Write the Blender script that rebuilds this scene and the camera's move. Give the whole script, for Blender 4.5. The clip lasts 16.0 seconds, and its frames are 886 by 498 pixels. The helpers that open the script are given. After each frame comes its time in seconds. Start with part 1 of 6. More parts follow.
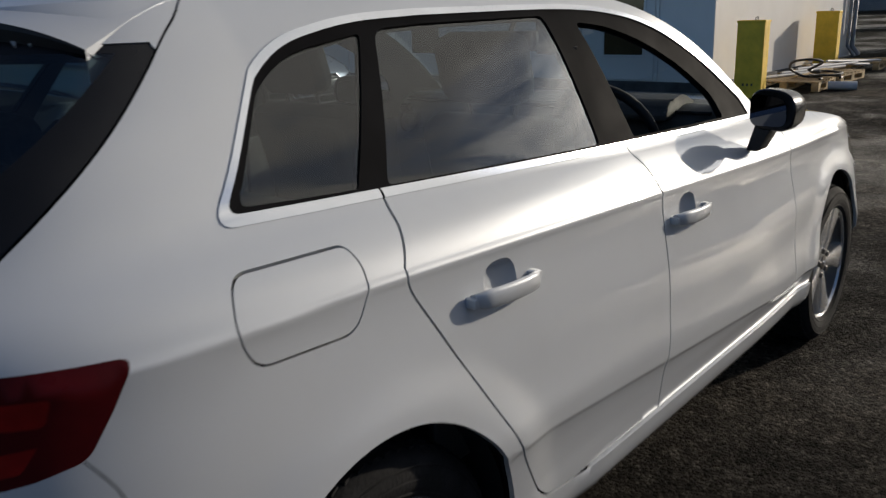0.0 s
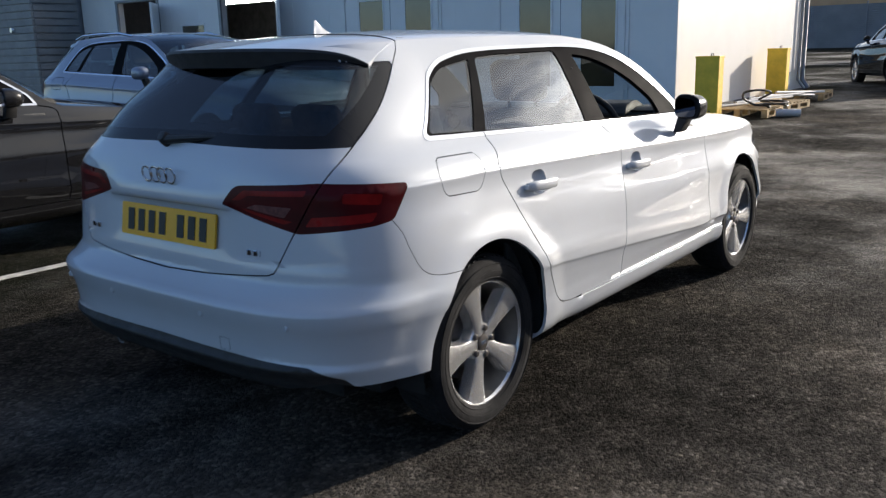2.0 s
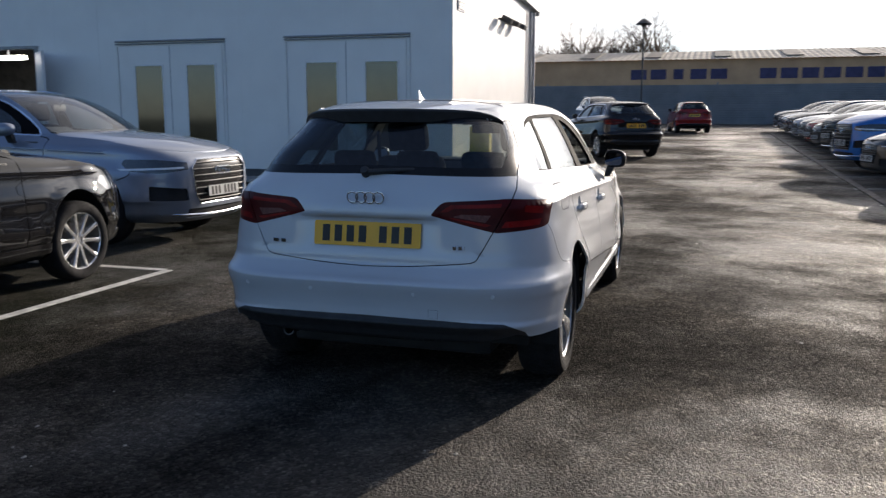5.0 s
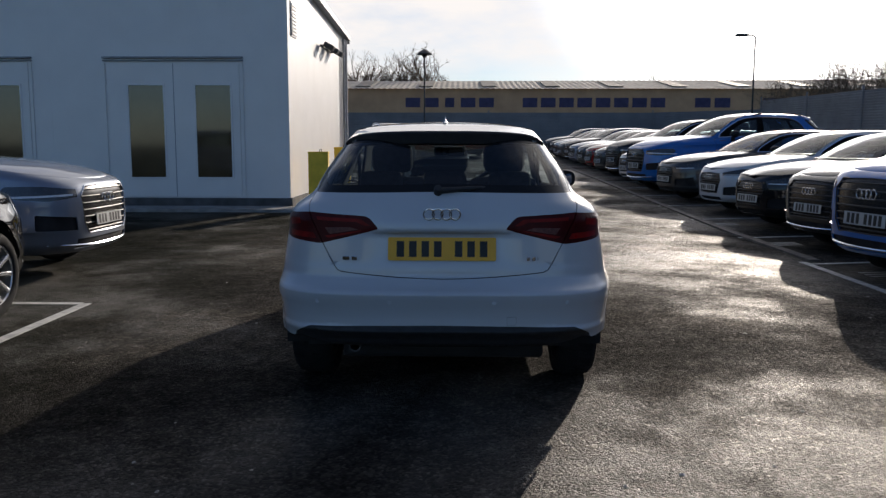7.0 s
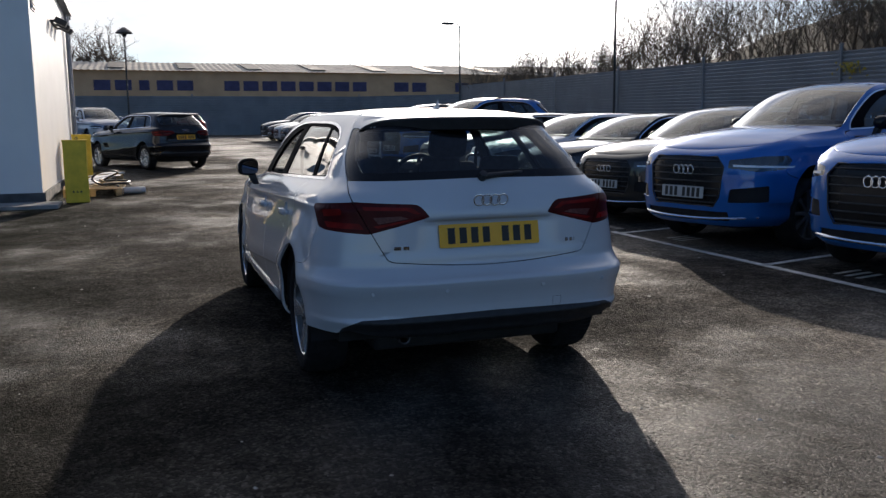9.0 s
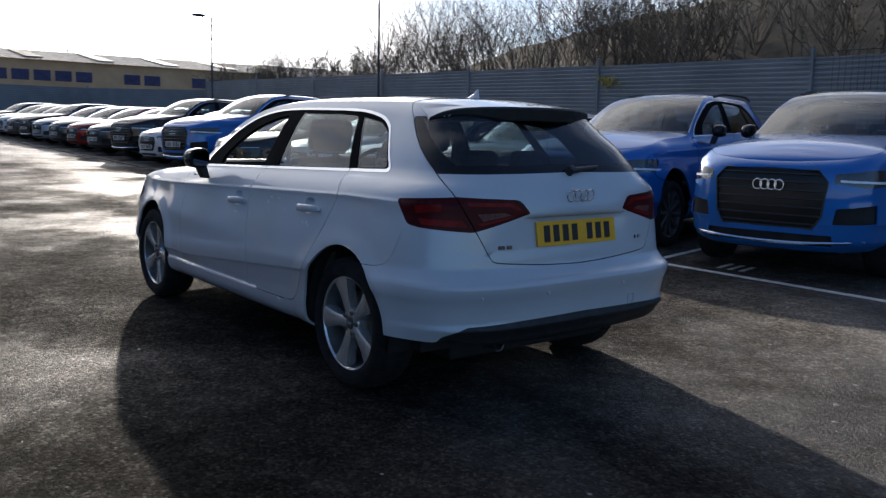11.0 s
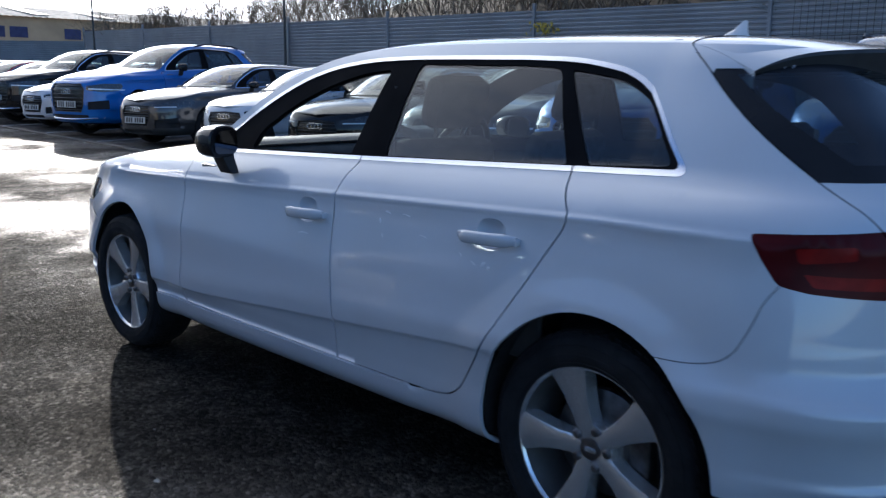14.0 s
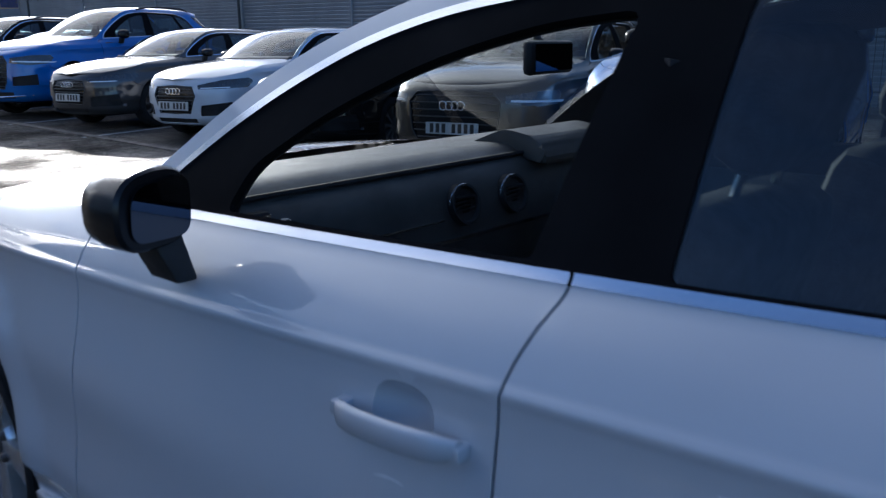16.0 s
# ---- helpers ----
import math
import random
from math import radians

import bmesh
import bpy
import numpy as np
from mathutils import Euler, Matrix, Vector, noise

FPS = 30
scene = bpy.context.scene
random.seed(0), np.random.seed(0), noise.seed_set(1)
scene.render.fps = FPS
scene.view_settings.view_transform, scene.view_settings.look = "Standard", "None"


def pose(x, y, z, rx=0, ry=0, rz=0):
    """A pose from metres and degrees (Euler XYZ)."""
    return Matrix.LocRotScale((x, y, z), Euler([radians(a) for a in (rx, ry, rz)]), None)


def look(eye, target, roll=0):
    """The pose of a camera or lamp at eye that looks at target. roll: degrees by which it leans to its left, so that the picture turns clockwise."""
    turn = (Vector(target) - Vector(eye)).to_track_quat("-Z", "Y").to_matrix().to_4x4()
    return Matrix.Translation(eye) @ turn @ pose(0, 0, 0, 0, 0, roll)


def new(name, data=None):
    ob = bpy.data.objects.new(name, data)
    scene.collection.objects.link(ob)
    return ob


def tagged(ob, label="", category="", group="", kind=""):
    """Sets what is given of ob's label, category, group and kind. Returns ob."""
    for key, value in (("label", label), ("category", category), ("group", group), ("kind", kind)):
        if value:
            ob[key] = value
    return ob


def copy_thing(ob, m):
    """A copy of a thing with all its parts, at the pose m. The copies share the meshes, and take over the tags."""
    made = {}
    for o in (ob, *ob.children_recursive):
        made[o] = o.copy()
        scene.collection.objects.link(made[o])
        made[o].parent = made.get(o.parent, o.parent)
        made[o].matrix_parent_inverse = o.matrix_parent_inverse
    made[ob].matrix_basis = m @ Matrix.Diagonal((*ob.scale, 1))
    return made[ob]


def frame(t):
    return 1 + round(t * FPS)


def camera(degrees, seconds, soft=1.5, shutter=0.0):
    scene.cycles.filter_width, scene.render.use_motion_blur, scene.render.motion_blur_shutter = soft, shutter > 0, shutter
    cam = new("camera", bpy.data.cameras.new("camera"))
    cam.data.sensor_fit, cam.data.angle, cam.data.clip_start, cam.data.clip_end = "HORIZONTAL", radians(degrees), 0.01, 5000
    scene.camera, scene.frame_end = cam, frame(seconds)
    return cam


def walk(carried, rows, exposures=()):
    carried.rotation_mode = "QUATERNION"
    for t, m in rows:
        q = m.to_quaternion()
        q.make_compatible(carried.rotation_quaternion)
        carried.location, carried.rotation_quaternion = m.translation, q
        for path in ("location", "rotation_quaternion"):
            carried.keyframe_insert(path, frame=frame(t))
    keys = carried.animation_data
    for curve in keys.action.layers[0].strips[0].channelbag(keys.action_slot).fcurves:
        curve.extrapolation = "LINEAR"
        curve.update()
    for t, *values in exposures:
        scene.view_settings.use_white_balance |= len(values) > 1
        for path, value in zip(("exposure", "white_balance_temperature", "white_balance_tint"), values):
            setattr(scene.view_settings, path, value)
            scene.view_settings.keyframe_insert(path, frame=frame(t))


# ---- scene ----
cam = camera(55.6, 16.0, soft=1.35, shutter=0.3)
PATH = [
    (0, (1.677, -0.868, 1.335), (0.451, 0.617, 0.796), -1.65),
    (0.5, (1.896, -1.261, 1.337), (0.692, 0.252, 0.828), -1.55),
    (1, (2.072, -1.637, 1.338), (0.891, -0.101, 0.843), -1.6),
    (1.5, (2.232, -1.997, 1.356), (1.062, -0.446, 0.883), -0.95),
    (2, (2.431, -2.328, 1.338), (1.236, -0.792, 0.877), -1.55),
    (2.5, (2.53, -2.681, 1.322), (1.35, -1.127, 0.883), -2.4),
    (3, (2.582, -3.05, 1.305), (1.457, -1.449, 0.891), -2.35),
    (3.2, (2.57, -3.189, 1.297), (1.469, -1.571, 0.886), -1.95),
    (5.3, (1.23, -4.336, 1.327), (0.771, -2.412, 1.027), -0.9),
    (5.5, (1.087, -4.388, 1.311), (0.714, -2.446, 1.016), -1.7),
    (6, (0.723, -4.485, 1.311), (0.5, -2.518, 1.03), -1.5),
    (6.5, (0.4, -4.704, 1.331), (0.27, -2.724, 1.083), 0.0),
    (7, (0.098, -4.718, 1.302), (0.052, -2.735, 1.051), 0.1),
    (7.5, (-0.251, -4.675, 1.301), (-0.177, -2.696, 1.017), -0.2),
    (8, (-0.661, -4.659, 1.315), (-0.43, -2.698, 1.0), -1.7),
    (8.5, (-1.102, -4.542, 1.306), (-0.641, -2.622, 0.991), -2.7),
    (9, (-1.568, -4.444, 1.317), (-0.906, -2.579, 1.026), -0.5),
    (9.5, (-1.97, -4.212, 1.265), (-1.197, -2.39, 0.977), 1.2),
    (10, (-2.313, -3.924, 1.261), (-1.388, -2.176, 0.965), 1.4),
    (10.2, (-2.451, -3.8, 1.256), (-1.453, -2.091, 0.964), 1.9),
    (12.3, (-3.146, -2.581, 1.234), (-1.764, -1.171, 0.914), -1.1),
    (12.5, (-3.127, -2.42, 1.227), (-1.741, -1.018, 0.891), -0.7),
    (13, (-3.044, -2.051, 1.235), (-1.634, -0.685, 0.851), 0.1),
    (13.5, (-2.777, -1.638, 1.256), (-1.352, -0.289, 0.868), 1.1),
    (14, (-2.549, -1.166, 1.265), (-1.144, 0.203, 0.876), 0.6),
    (14.5, (-2.255, -0.715, 1.271), (-0.87, 0.669, 0.863), -0.7),
    (15, (-2.041, -0.271, 1.257), (-0.653, 1.109, 0.845), -1.4),
    (15.5, (-1.775, 0.127, 1.253), (-0.357, 1.461, 0.797), -1.7),
    (16, (-1.487, 0.511, 1.269), (-0.034, 1.801, 0.795), -0.7),
]
walk(cam, [(t, look(eye, target, roll)) for t, eye, target, roll in PATH], [(0, -.30, 6700, 10), (.5, -.36, 6600, 10), (1, .05, 6500, 10), (1.5, .40, 6500, 10), (2.5, .95, 6450, 13), (3.2, 1.02, 6450, 13), (5.3, .4, 6650, 14), (7, .0, 6600, 14), (10.2, .4, 6400, 14), (12.3, .82, 6100, 10), (13.5, 1.24, 5950, 11), (14.5, 1.0, 5800, 12), (16, .85, 5700, 12)])

# ---- daylight: a low winter sun ahead of the car and to its right, thin bright cloud ----
SUN_TURN, SUN_UP = radians(21.5), radians(16.0)
TO_SUN = Vector((math.sin(SUN_TURN) * math.cos(SUN_UP), math.cos(SUN_TURN) * math.cos(SUN_UP), math.sin(SUN_UP)))
world = bpy.data.worlds.new("daylight")
scene.world = world
world.use_nodes = True
wn = world.node_tree
sky = wn.nodes.new("ShaderNodeTexSky")
sky.sky_type, sky.sun_disc = "NISHITA", False
sky.sun_elevation, sky.sun_rotation = SUN_UP, SUN_TURN
sky.air_density, sky.dust_density, sky.ozone_density = 1.0, .3, 4.0
coord = wn.nodes.new("ShaderNodeTexCoord")
flatten = wn.nodes.new("ShaderNodeMapping")
flatten.inputs["Scale"].default_value = (1.0, 1.0, 3.2)
cloud = wn.nodes.new("ShaderNodeTexNoise")
cloud.inputs["Scale"].default_value, cloud.inputs["Detail"].default_value, cloud.inputs["Roughness"].default_value = 2.1, 7, .58
cover = wn.nodes.new("ShaderNodeValToRGB")
cover.color_ramp.elements[0].position, cover.color_ramp.elements[1].position = .28, .54
toward = wn.nodes.new("ShaderNodeVectorMath")
toward.operation = "DOT_PRODUCT"
toward.inputs[1].default_value = TO_SUN
glow = wn.nodes.new("ShaderNodeMapRange")
glow.inputs["From Min"].default_value, glow.inputs["From Max"].default_value = .945, 1.0
glow.inputs["To Min"].default_value, glow.inputs["To Max"].default_value = 10.0, 46.0
glow.interpolation_type = "SMOOTHERSTEP"
cloud_light = wn.nodes.new("ShaderNodeVectorMath")
cloud_light.operation = "SCALE"
cloud_light.inputs[0].default_value = (1.0, .985, .95)
mixed = wn.nodes.new("ShaderNodeMix")
mixed.data_type = "RGBA"
wn.links.new(coord.outputs["Generated"], flatten.inputs["Vector"])
wn.links.new(flatten.outputs["Vector"], cloud.inputs["Vector"])
wn.links.new(cloud.outputs["Fac"], cover.inputs["Fac"])
wn.links.new(coord.outputs["Generated"], toward.inputs[0])
wn.links.new(toward.outputs["Value"], glow.inputs["Value"])
wn.links.new(glow.outputs["Result"], cloud_light.inputs["Scale"])
ahead = wn.nodes.new("ShaderNodeMapRange")
ahead.inputs["From Min"].default_value, ahead.inputs["From Max"].default_value = .42, .86
ahead.inputs["To Min"].default_value, ahead.inputs["To Max"].default_value = .03, 1.0
wn.links.new(toward.outputs["Value"], ahead.inputs["Value"])
share = wn.nodes.new("ShaderNodeMath")
share.operation = "MULTIPLY"
wn.links.new(cover.outputs["Color"], share.inputs[0])
wn.links.new(ahead.outputs["Result"], share.inputs[1])
wn.links.new(share.outputs["Value"], mixed.inputs["Factor"])
deep = wn.nodes.new("ShaderNodeVectorMath")
deep.operation = "MULTIPLY"
deep.inputs[1].default_value = (.90, .965, 1.07)
wn.links.new(sky.outputs["Color"], deep.inputs[0])
wn.links.new(deep.outputs["Vector"], mixed.inputs["A"])
wn.links.new(cloud_light.outputs["Vector"], mixed.inputs["B"])
wn.links.new(mixed.outputs["Result"], wn.nodes["Background"].inputs["Color"])
wn.nodes["Background"].inputs["Strength"].default_value = .096
sun = new("sun", bpy.data.lights.new("sun", "SUN"))
sun.data.energy, sun.data.angle, sun.data.color = 3.6, radians(.6), (1.0, .90, .76)
sun.matrix_basis = look(TO_SUN * 60, (0, 0, 0))

# ---- materials ----
def base_material(name):
    m = bpy.data.materials.new(name)
    m.use_nodes = True
    nt = m.node_tree
    return m, nt, nt.nodes["Principled BSDF"]


def wire(nt, a, b):
    nt.links.new(a, b)


def noise_node(nt, scale, detail=4, rough=.55, where="Object"):
    c = nt.nodes.new("ShaderNodeTexCoord")
    n = nt.nodes.new("ShaderNodeTexNoise")
    n.inputs["Scale"].default_value, n.inputs["Detail"].default_value, n.inputs["Roughness"].default_value = scale, detail, rough
    wire(nt, c.outputs[where], n.inputs["Vector"])
    return n


def ramp_node(nt, source, stops):
    r = nt.nodes.new("ShaderNodeValToRGB")
    while len(r.color_ramp.elements) < len(stops):
        r.color_ramp.elements.new(.5)
    for e, (p, c) in zip(r.color_ramp.elements, stops):
        e.position = p
        e.color = (*c, 1) if isinstance(c, tuple) else (c, c, c, 1)
    wire(nt, source, r.inputs["Fac"])
    return r


def bump_node(nt, source, strength, distance, bsdf):
    b = nt.nodes.new("ShaderNodeBump")
    b.inputs["Strength"].default_value, b.inputs["Distance"].default_value = strength, distance
    wire(nt, source, b.inputs["Height"])
    wire(nt, b.outputs["Normal"], bsdf.inputs["Normal"])
    return b


def plain(name, color, rough=.5, metal=0.0, vary=.12, scale=6.0, bump=0.0, bump_scale=60.0, coat=0.0, spec=.5, where="Object"):
    """A surface with a little variation of tone and gloss, and fine relief."""
    m, nt, p = base_material(name)
    n = noise_node(nt, scale, where=where)
    dark, light = tuple(c * (1 - vary) for c in color), tuple(min(1, c * (1 + vary)) for c in color)
    wire(nt, ramp_node(nt, n.outputs["Fac"], [(.3, dark), (.7, light)]).outputs["Color"], p.inputs["Base Color"])
    wire(nt, ramp_node(nt, n.outputs["Fac"], [(.3, min(1, rough * 1.12)), (.7, rough * .9)]).outputs["Color"], p.inputs["Roughness"])
    p.inputs["Metallic"].default_value, p.inputs["Coat Weight"].default_value, p.inputs["Specular IOR Level"].default_value = metal, coat, spec
    p.inputs["Coat Roughness"].default_value = .05
    if bump:
        bump_node(nt, noise_node(nt, bump_scale, 3, where=where).outputs["Fac"], bump, .01, p)
    return m


def paint(name, color, flake=0.0, metal=0.0, dirt=.06):
    """Car paint: a coloured base, with metal flake where it has one, under a clear coat that carries a film of road dirt."""
    m, nt, p = base_material(name)
    big, fine = noise_node(nt, 2.2, 5), noise_node(nt, 38, 3)
    mixed = nt.nodes.new("ShaderNodeMix")
    mixed.data_type = "RGBA"
    mixed.inputs["A"].default_value = (*color, 1)
    mixed.inputs["B"].default_value = (*[c * .6 + d * .4 * .3 for c, d in zip(color, (.5, .47, .42))], 1)
    wire(nt, ramp_node(nt, big.outputs["Fac"], [(.45, 0.0), (.85, dirt * 5)]).outputs["Color"], mixed.inputs["Factor"])
    wire(nt, mixed.outputs["Result"], p.inputs["Base Color"])
    p.inputs["Metallic"].default_value = metal
    p.inputs["Roughness"].default_value = .42
    p.inputs["Coat Weight"].default_value = 1.0
    p.inputs["Specular IOR Level"].default_value = 0.0 if metal == 0 else .12
    wire(nt, ramp_node(nt, fine.outputs["Fac"], [(.35, .014), (.75, .014 + dirt * .6)]).outputs["Color"], p.inputs["Coat Roughness"])
    if flake:
        bump_node(nt, noise_node(nt, 900, 1).outputs["Fac"], flake, .0006, p)
    return m


def glass(name, tint, gloss=1.0):
    """A thin tinted pane: it lets light through and mirrors more at a glancing angle."""
    m, nt, p = base_material(name)
    nt.nodes.remove(p)
    t, g, f, mix, power, lift = (nt.nodes.new(k) for k in ("ShaderNodeBsdfTransparent", "ShaderNodeBsdfGlossy", "ShaderNodeLayerWeight", "ShaderNodeMixShader", "ShaderNodeMath", "ShaderNodeMath"))
    t.inputs["Color"].default_value = (*tint, 1)
    g.inputs["Roughness"].default_value = .012
    f.inputs["Blend"].default_value = .5
    power.operation, power.inputs[1].default_value = "POWER", 4.4
    lift.operation, lift.inputs[1].default_value, lift.inputs[2].default_value = "MULTIPLY_ADD", .92, .08 * gloss
    wire(nt, f.outputs["Facing"], power.inputs[0])
    wire(nt, power.outputs["Value"], lift.inputs[0])
    wire(nt, lift.outputs["Value"], mix.inputs["Fac"])
    wire(nt, t.outputs["BSDF"], mix.inputs[1])
    wire(nt, g.outputs["BSDF"], mix.inputs[2])
    wire(nt, mix.outputs["Shader"], nt.nodes["Material Output"].inputs["Surface"])
    return m


M = {}
M["white_paint"] = paint("white_car_paint", (.53, .553, .585), flake=.12, metal=.12)
M["blue_paint"] = paint("blue_car_paint", (.008, .130, .43), flake=.1, metal=.25)
M["black_paint"] = paint("black_car_paint", (.010, .010, .011), dirt=.02)
M["grey_paint"] = paint("grey_car_paint", (.045, .047, .050), flake=.15, metal=.45, dirt=.03)
M["olive_paint"] = paint("dark_grey_car_paint", (.026, .027, .026), flake=.15, metal=.4, dirt=.02)
M["silver_paint"] = paint("silver_blue_car_paint", (.24, .27, .33), flake=.2, metal=.6)
M["red_paint"] = paint("red_car_paint", (.25, .012, .010))
M["glass"] = glass("tinted_window_glass", (.40, .50, .51), 1.1)
M["dark_glass"] = glass("dark_window_glass", (.34, .41, .43), 1.0)
M["clear_glass"] = glass("clear_glass", (.84, .88, .87), 1.4)
M["black_gloss"] = plain("gloss_black_trim", (.010, .010, .011), .24, vary=.2, spec=.3)
M["pillar"] = plain("satin_black_pillar", (.009, .009, .010), .6, vary=.2, spec=.01)
M["black_plastic"] = plain("black_plastic", (.018, .018, .019), .55, vary=.25, scale=20, bump=.15, bump_scale=260)
M["rubber"] = plain("tyre_rubber", (.013, .013, .014), .85, vary=.3, scale=14, bump=.2, bump_scale=120, spec=.25)
M["inner"] = plain("dark_inner_shell", (.012, .012, .013), .85, vary=.2)
M["cloth"] = plain("dark_seat_cloth", (.020, .020, .023), .9, vary=.25, scale=30, bump=.15, bump_scale=160)
M["dash"] = plain("dark_dashboard_plastic", (.060, .061, .058), .5, vary=.2, scale=12, bump=.25, bump_scale=420)
M["chrome"] = plain("chrome", (.80, .81, .83), .08, metal=1.0, vary=.04)
M["satin"] = plain("satin_aluminium_trim", (.72, .74, .78), .16, metal=1.0, vary=.05)
M["alloy"] = plain("silver_alloy", (.72, .72, .72), .24, metal=.75, vary=.08, scale=9)
# rim metal with the shade between the spokes put into its colour
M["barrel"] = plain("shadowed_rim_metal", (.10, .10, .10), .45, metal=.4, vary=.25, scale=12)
M["iron"] = plain("brake_iron", (.12, .11, .105), .45, metal=.8, vary=.3, scale=30)
M["lamp_red"] = plain("dark_red_lamp_lens", (.060, .004, .005), .30, vary=.35, scale=9, coat=.0, spec=.12)
M["lamp_bright"] = plain("bright_red_lamp_lens", (.20, .008, .007), .30, vary=.35, scale=16, coat=.0, spec=.12)
M["lamp_smoke"] = plain("smoked_lamp_lens", (.020, .004, .005), .08, vary=.3, coat=1.0)
M["lamp_clear"] = plain("clear_lamp_reflector", (.13, .045, .042), .3, vary=.4, scale=60, spec=.2)
M["headlamp"] = plain("smoked_headlamp_lens", (.025, .027, .030), .10, metal=.0, vary=.5, scale=14, coat=1.0)
M["lamp_strip"] = plain("white_running_light", (.80, .82, .85), .2, vary=.05)
M["yellow_plate"] = plain("yellow_number_plate", (.86, .42, .012), .35, vary=.05, scale=12)
M["white_plate"] = plain("white_number_plate", (.44, .45, .44), .4, vary=.05, scale=12)
M["plate_black"] = plain("black_plate_bars", (.012, .012, .012), .5)
M["mirror"] = plain("mirror_glass", (.12, .13, .15), .02, metal=1.0, vary=.01)
M["scuff"] = plain("bare_scuffed_filler", (.78, .79, .80), .5, vary=.1)

# ---- mesh helpers ----
def linked(name, me, material, parent=None, label="", where=None):
    ob = new(name, me)
    if material is not None and not me.materials:
        me.materials.append(material)
    if parent is not None:
        ob.parent = parent
    if where is not None:
        ob.matrix_basis = where
    if label:
        ob["label"] = label
    return ob


def part(name, bm, material, parent=None, label="", smooth=False, where=None):
    """Links a bmesh as one mesh object under a thing or a part."""
    me = bpy.data.meshes.new(name)
    bmesh.ops.recalc_face_normals(bm, faces=bm.faces)
    for f in bm.faces:
        f.smooth = smooth
    bm.to_mesh(me)
    bm.free()
    if smooth:
        me.set_sharp_from_angle(angle=radians(38))
    return linked(name, me, material, parent, label, where)


def raw(name, verts, faces, material, parent=None, label="", normals=None, where=None):
    me = bpy.data.meshes.new(name)
    me.from_pydata([tuple(v) for v in verts], [], [tuple(f) for f in faces])
    me.update()
    if normals is not None:
        me.polygons.foreach_set("use_smooth", [True] * len(me.polygons))
        me.normals_split_custom_set_from_vertices([tuple(n) for n in normals])
    return linked(name, me, material, parent, label, where)


def thing(name, label, category, group="", kind="", where=None):
    ob = new(name)
    ob.empty_display_size = .1
    if where is not None:
        ob.matrix_basis = where
    return tagged(ob, label, category, group, kind)


def box(bm, x0, x1, y0, y1, z0, z1, bevel=0.0, m=None):
    made = bmesh.ops.create_cube(bm, size=1)["verts"]
    bmesh.ops.transform(bm, matrix=Matrix.Translation(((x0 + x1) / 2, (y0 + y1) / 2, (z0 + z1) / 2)) @ Matrix.Diagonal((x1 - x0, y1 - y0, z1 - z0, 1)), verts=made)
    if bevel:
        edges = list({e for v in made for e in v.link_edges})
        out = bmesh.ops.bevel(bm, geom=edges, offset=bevel, segments=2, affect="EDGES", profile=.5)
        made = list({v for f in out["faces"] for v in f.verts} | {v for v in made if v.is_valid})
    if m is not None:
        bmesh.ops.transform(bm, matrix=m, verts=[v for v in made if v.is_valid])
    return bm


def boxed(*args, bevel=0.0, m=None):
    return box(bmesh.new(), *args, bevel=bevel, m=m)


def lathe(bm, outline, n=48, axis="x", m=None, closed=False):
    """Turns (radius, along) pairs round an axis."""
    rings = []
    for r, h in outline:
        ring = []
        for i in range(n):
            u = 2 * math.pi * i / n
            c, s = r * math.cos(u), r * math.sin(u)
            p = Vector((h, c, s) if axis == "x" else (c, h, s) if axis == "y" else (c, s, h))
            ring.append(bm.verts.new(m @ p if m is not None else p))
        rings.append(ring)
    pairs = list(zip(rings, rings[1:])) + ([(rings[-1], rings[0])] if closed else [])
    for a, b in pairs:
        for i in range(n):
            bm.faces.new((a[i], a[(i + 1) % n], b[(i + 1) % n], b[i]))
    if not closed:
        for ring, (r, _) in ((rings[0], outline[0]), (rings[-1], outline[-1])):
            if r > 1e-4:
                bm.faces.new(ring)
    return bm


def prism(bm, outline, h0, h1, axis="z", m=None, bevel=0.0):
    """A flat outline pushed from h0 to h1."""
    def put(u, v, h):
        p = Vector((h, u, v) if axis == "x" else (u, h, v) if axis == "y" else (u, v, h))
        return bm.verts.new(m @ p if m is not None else p)
    lo, hi = [put(u, v, h0) for u, v in outline], [put(u, v, h1) for u, v in outline]
    n = len(outline)
    faces = [bm.faces.new(lo[::-1]), bm.faces.new(hi)]
    for i in range(n):
        faces.append(bm.faces.new((lo[i], lo[(i + 1) % n], hi[(i + 1) % n], hi[i])))
    if bevel:
        bmesh.ops.bevel(bm, geom=list({e for f in faces for e in f.edges}), offset=bevel, segments=2, affect="EDGES", profile=.5)
    return bm


def tube(bm, points, radius, n=8, m=None):
    """A round bar along points; radius may be one for each point."""
    pts = [Vector(p) for p in points]
    radii = radius if isinstance(radius, (list, tuple)) else [radius] * len(pts)
    rings = []
    side = None
    for i, p in enumerate(pts):
        d = (pts[min(i + 1, len(pts) - 1)] - pts[max(i - 1, 0)]).normalized()
        if side is None:
            side = d.cross(Vector((0, 0, 1)) if abs(d.z) < .9 else Vector((1, 0, 0))).normalized()
        side = (side - d * side.dot(d)).normalized()
        up = d.cross(side)
        ring = []
        for k in range(n):
            u = 2 * math.pi * k / n
            q = p + (side * math.cos(u) + up * math.sin(u)) * radii[i]
            ring.append(bm.verts.new(m @ q if m is not None else q))
        rings.append(ring)
    for a, b in zip(rings, rings[1:]):
        for k in range(n):
            bm.faces.new((a[k], a[(k + 1) % n], b[(k + 1) % n], b[k]))
    bm.faces.new(rings[0][::-1])
    bm.faces.new(rings[-1])
    return bm


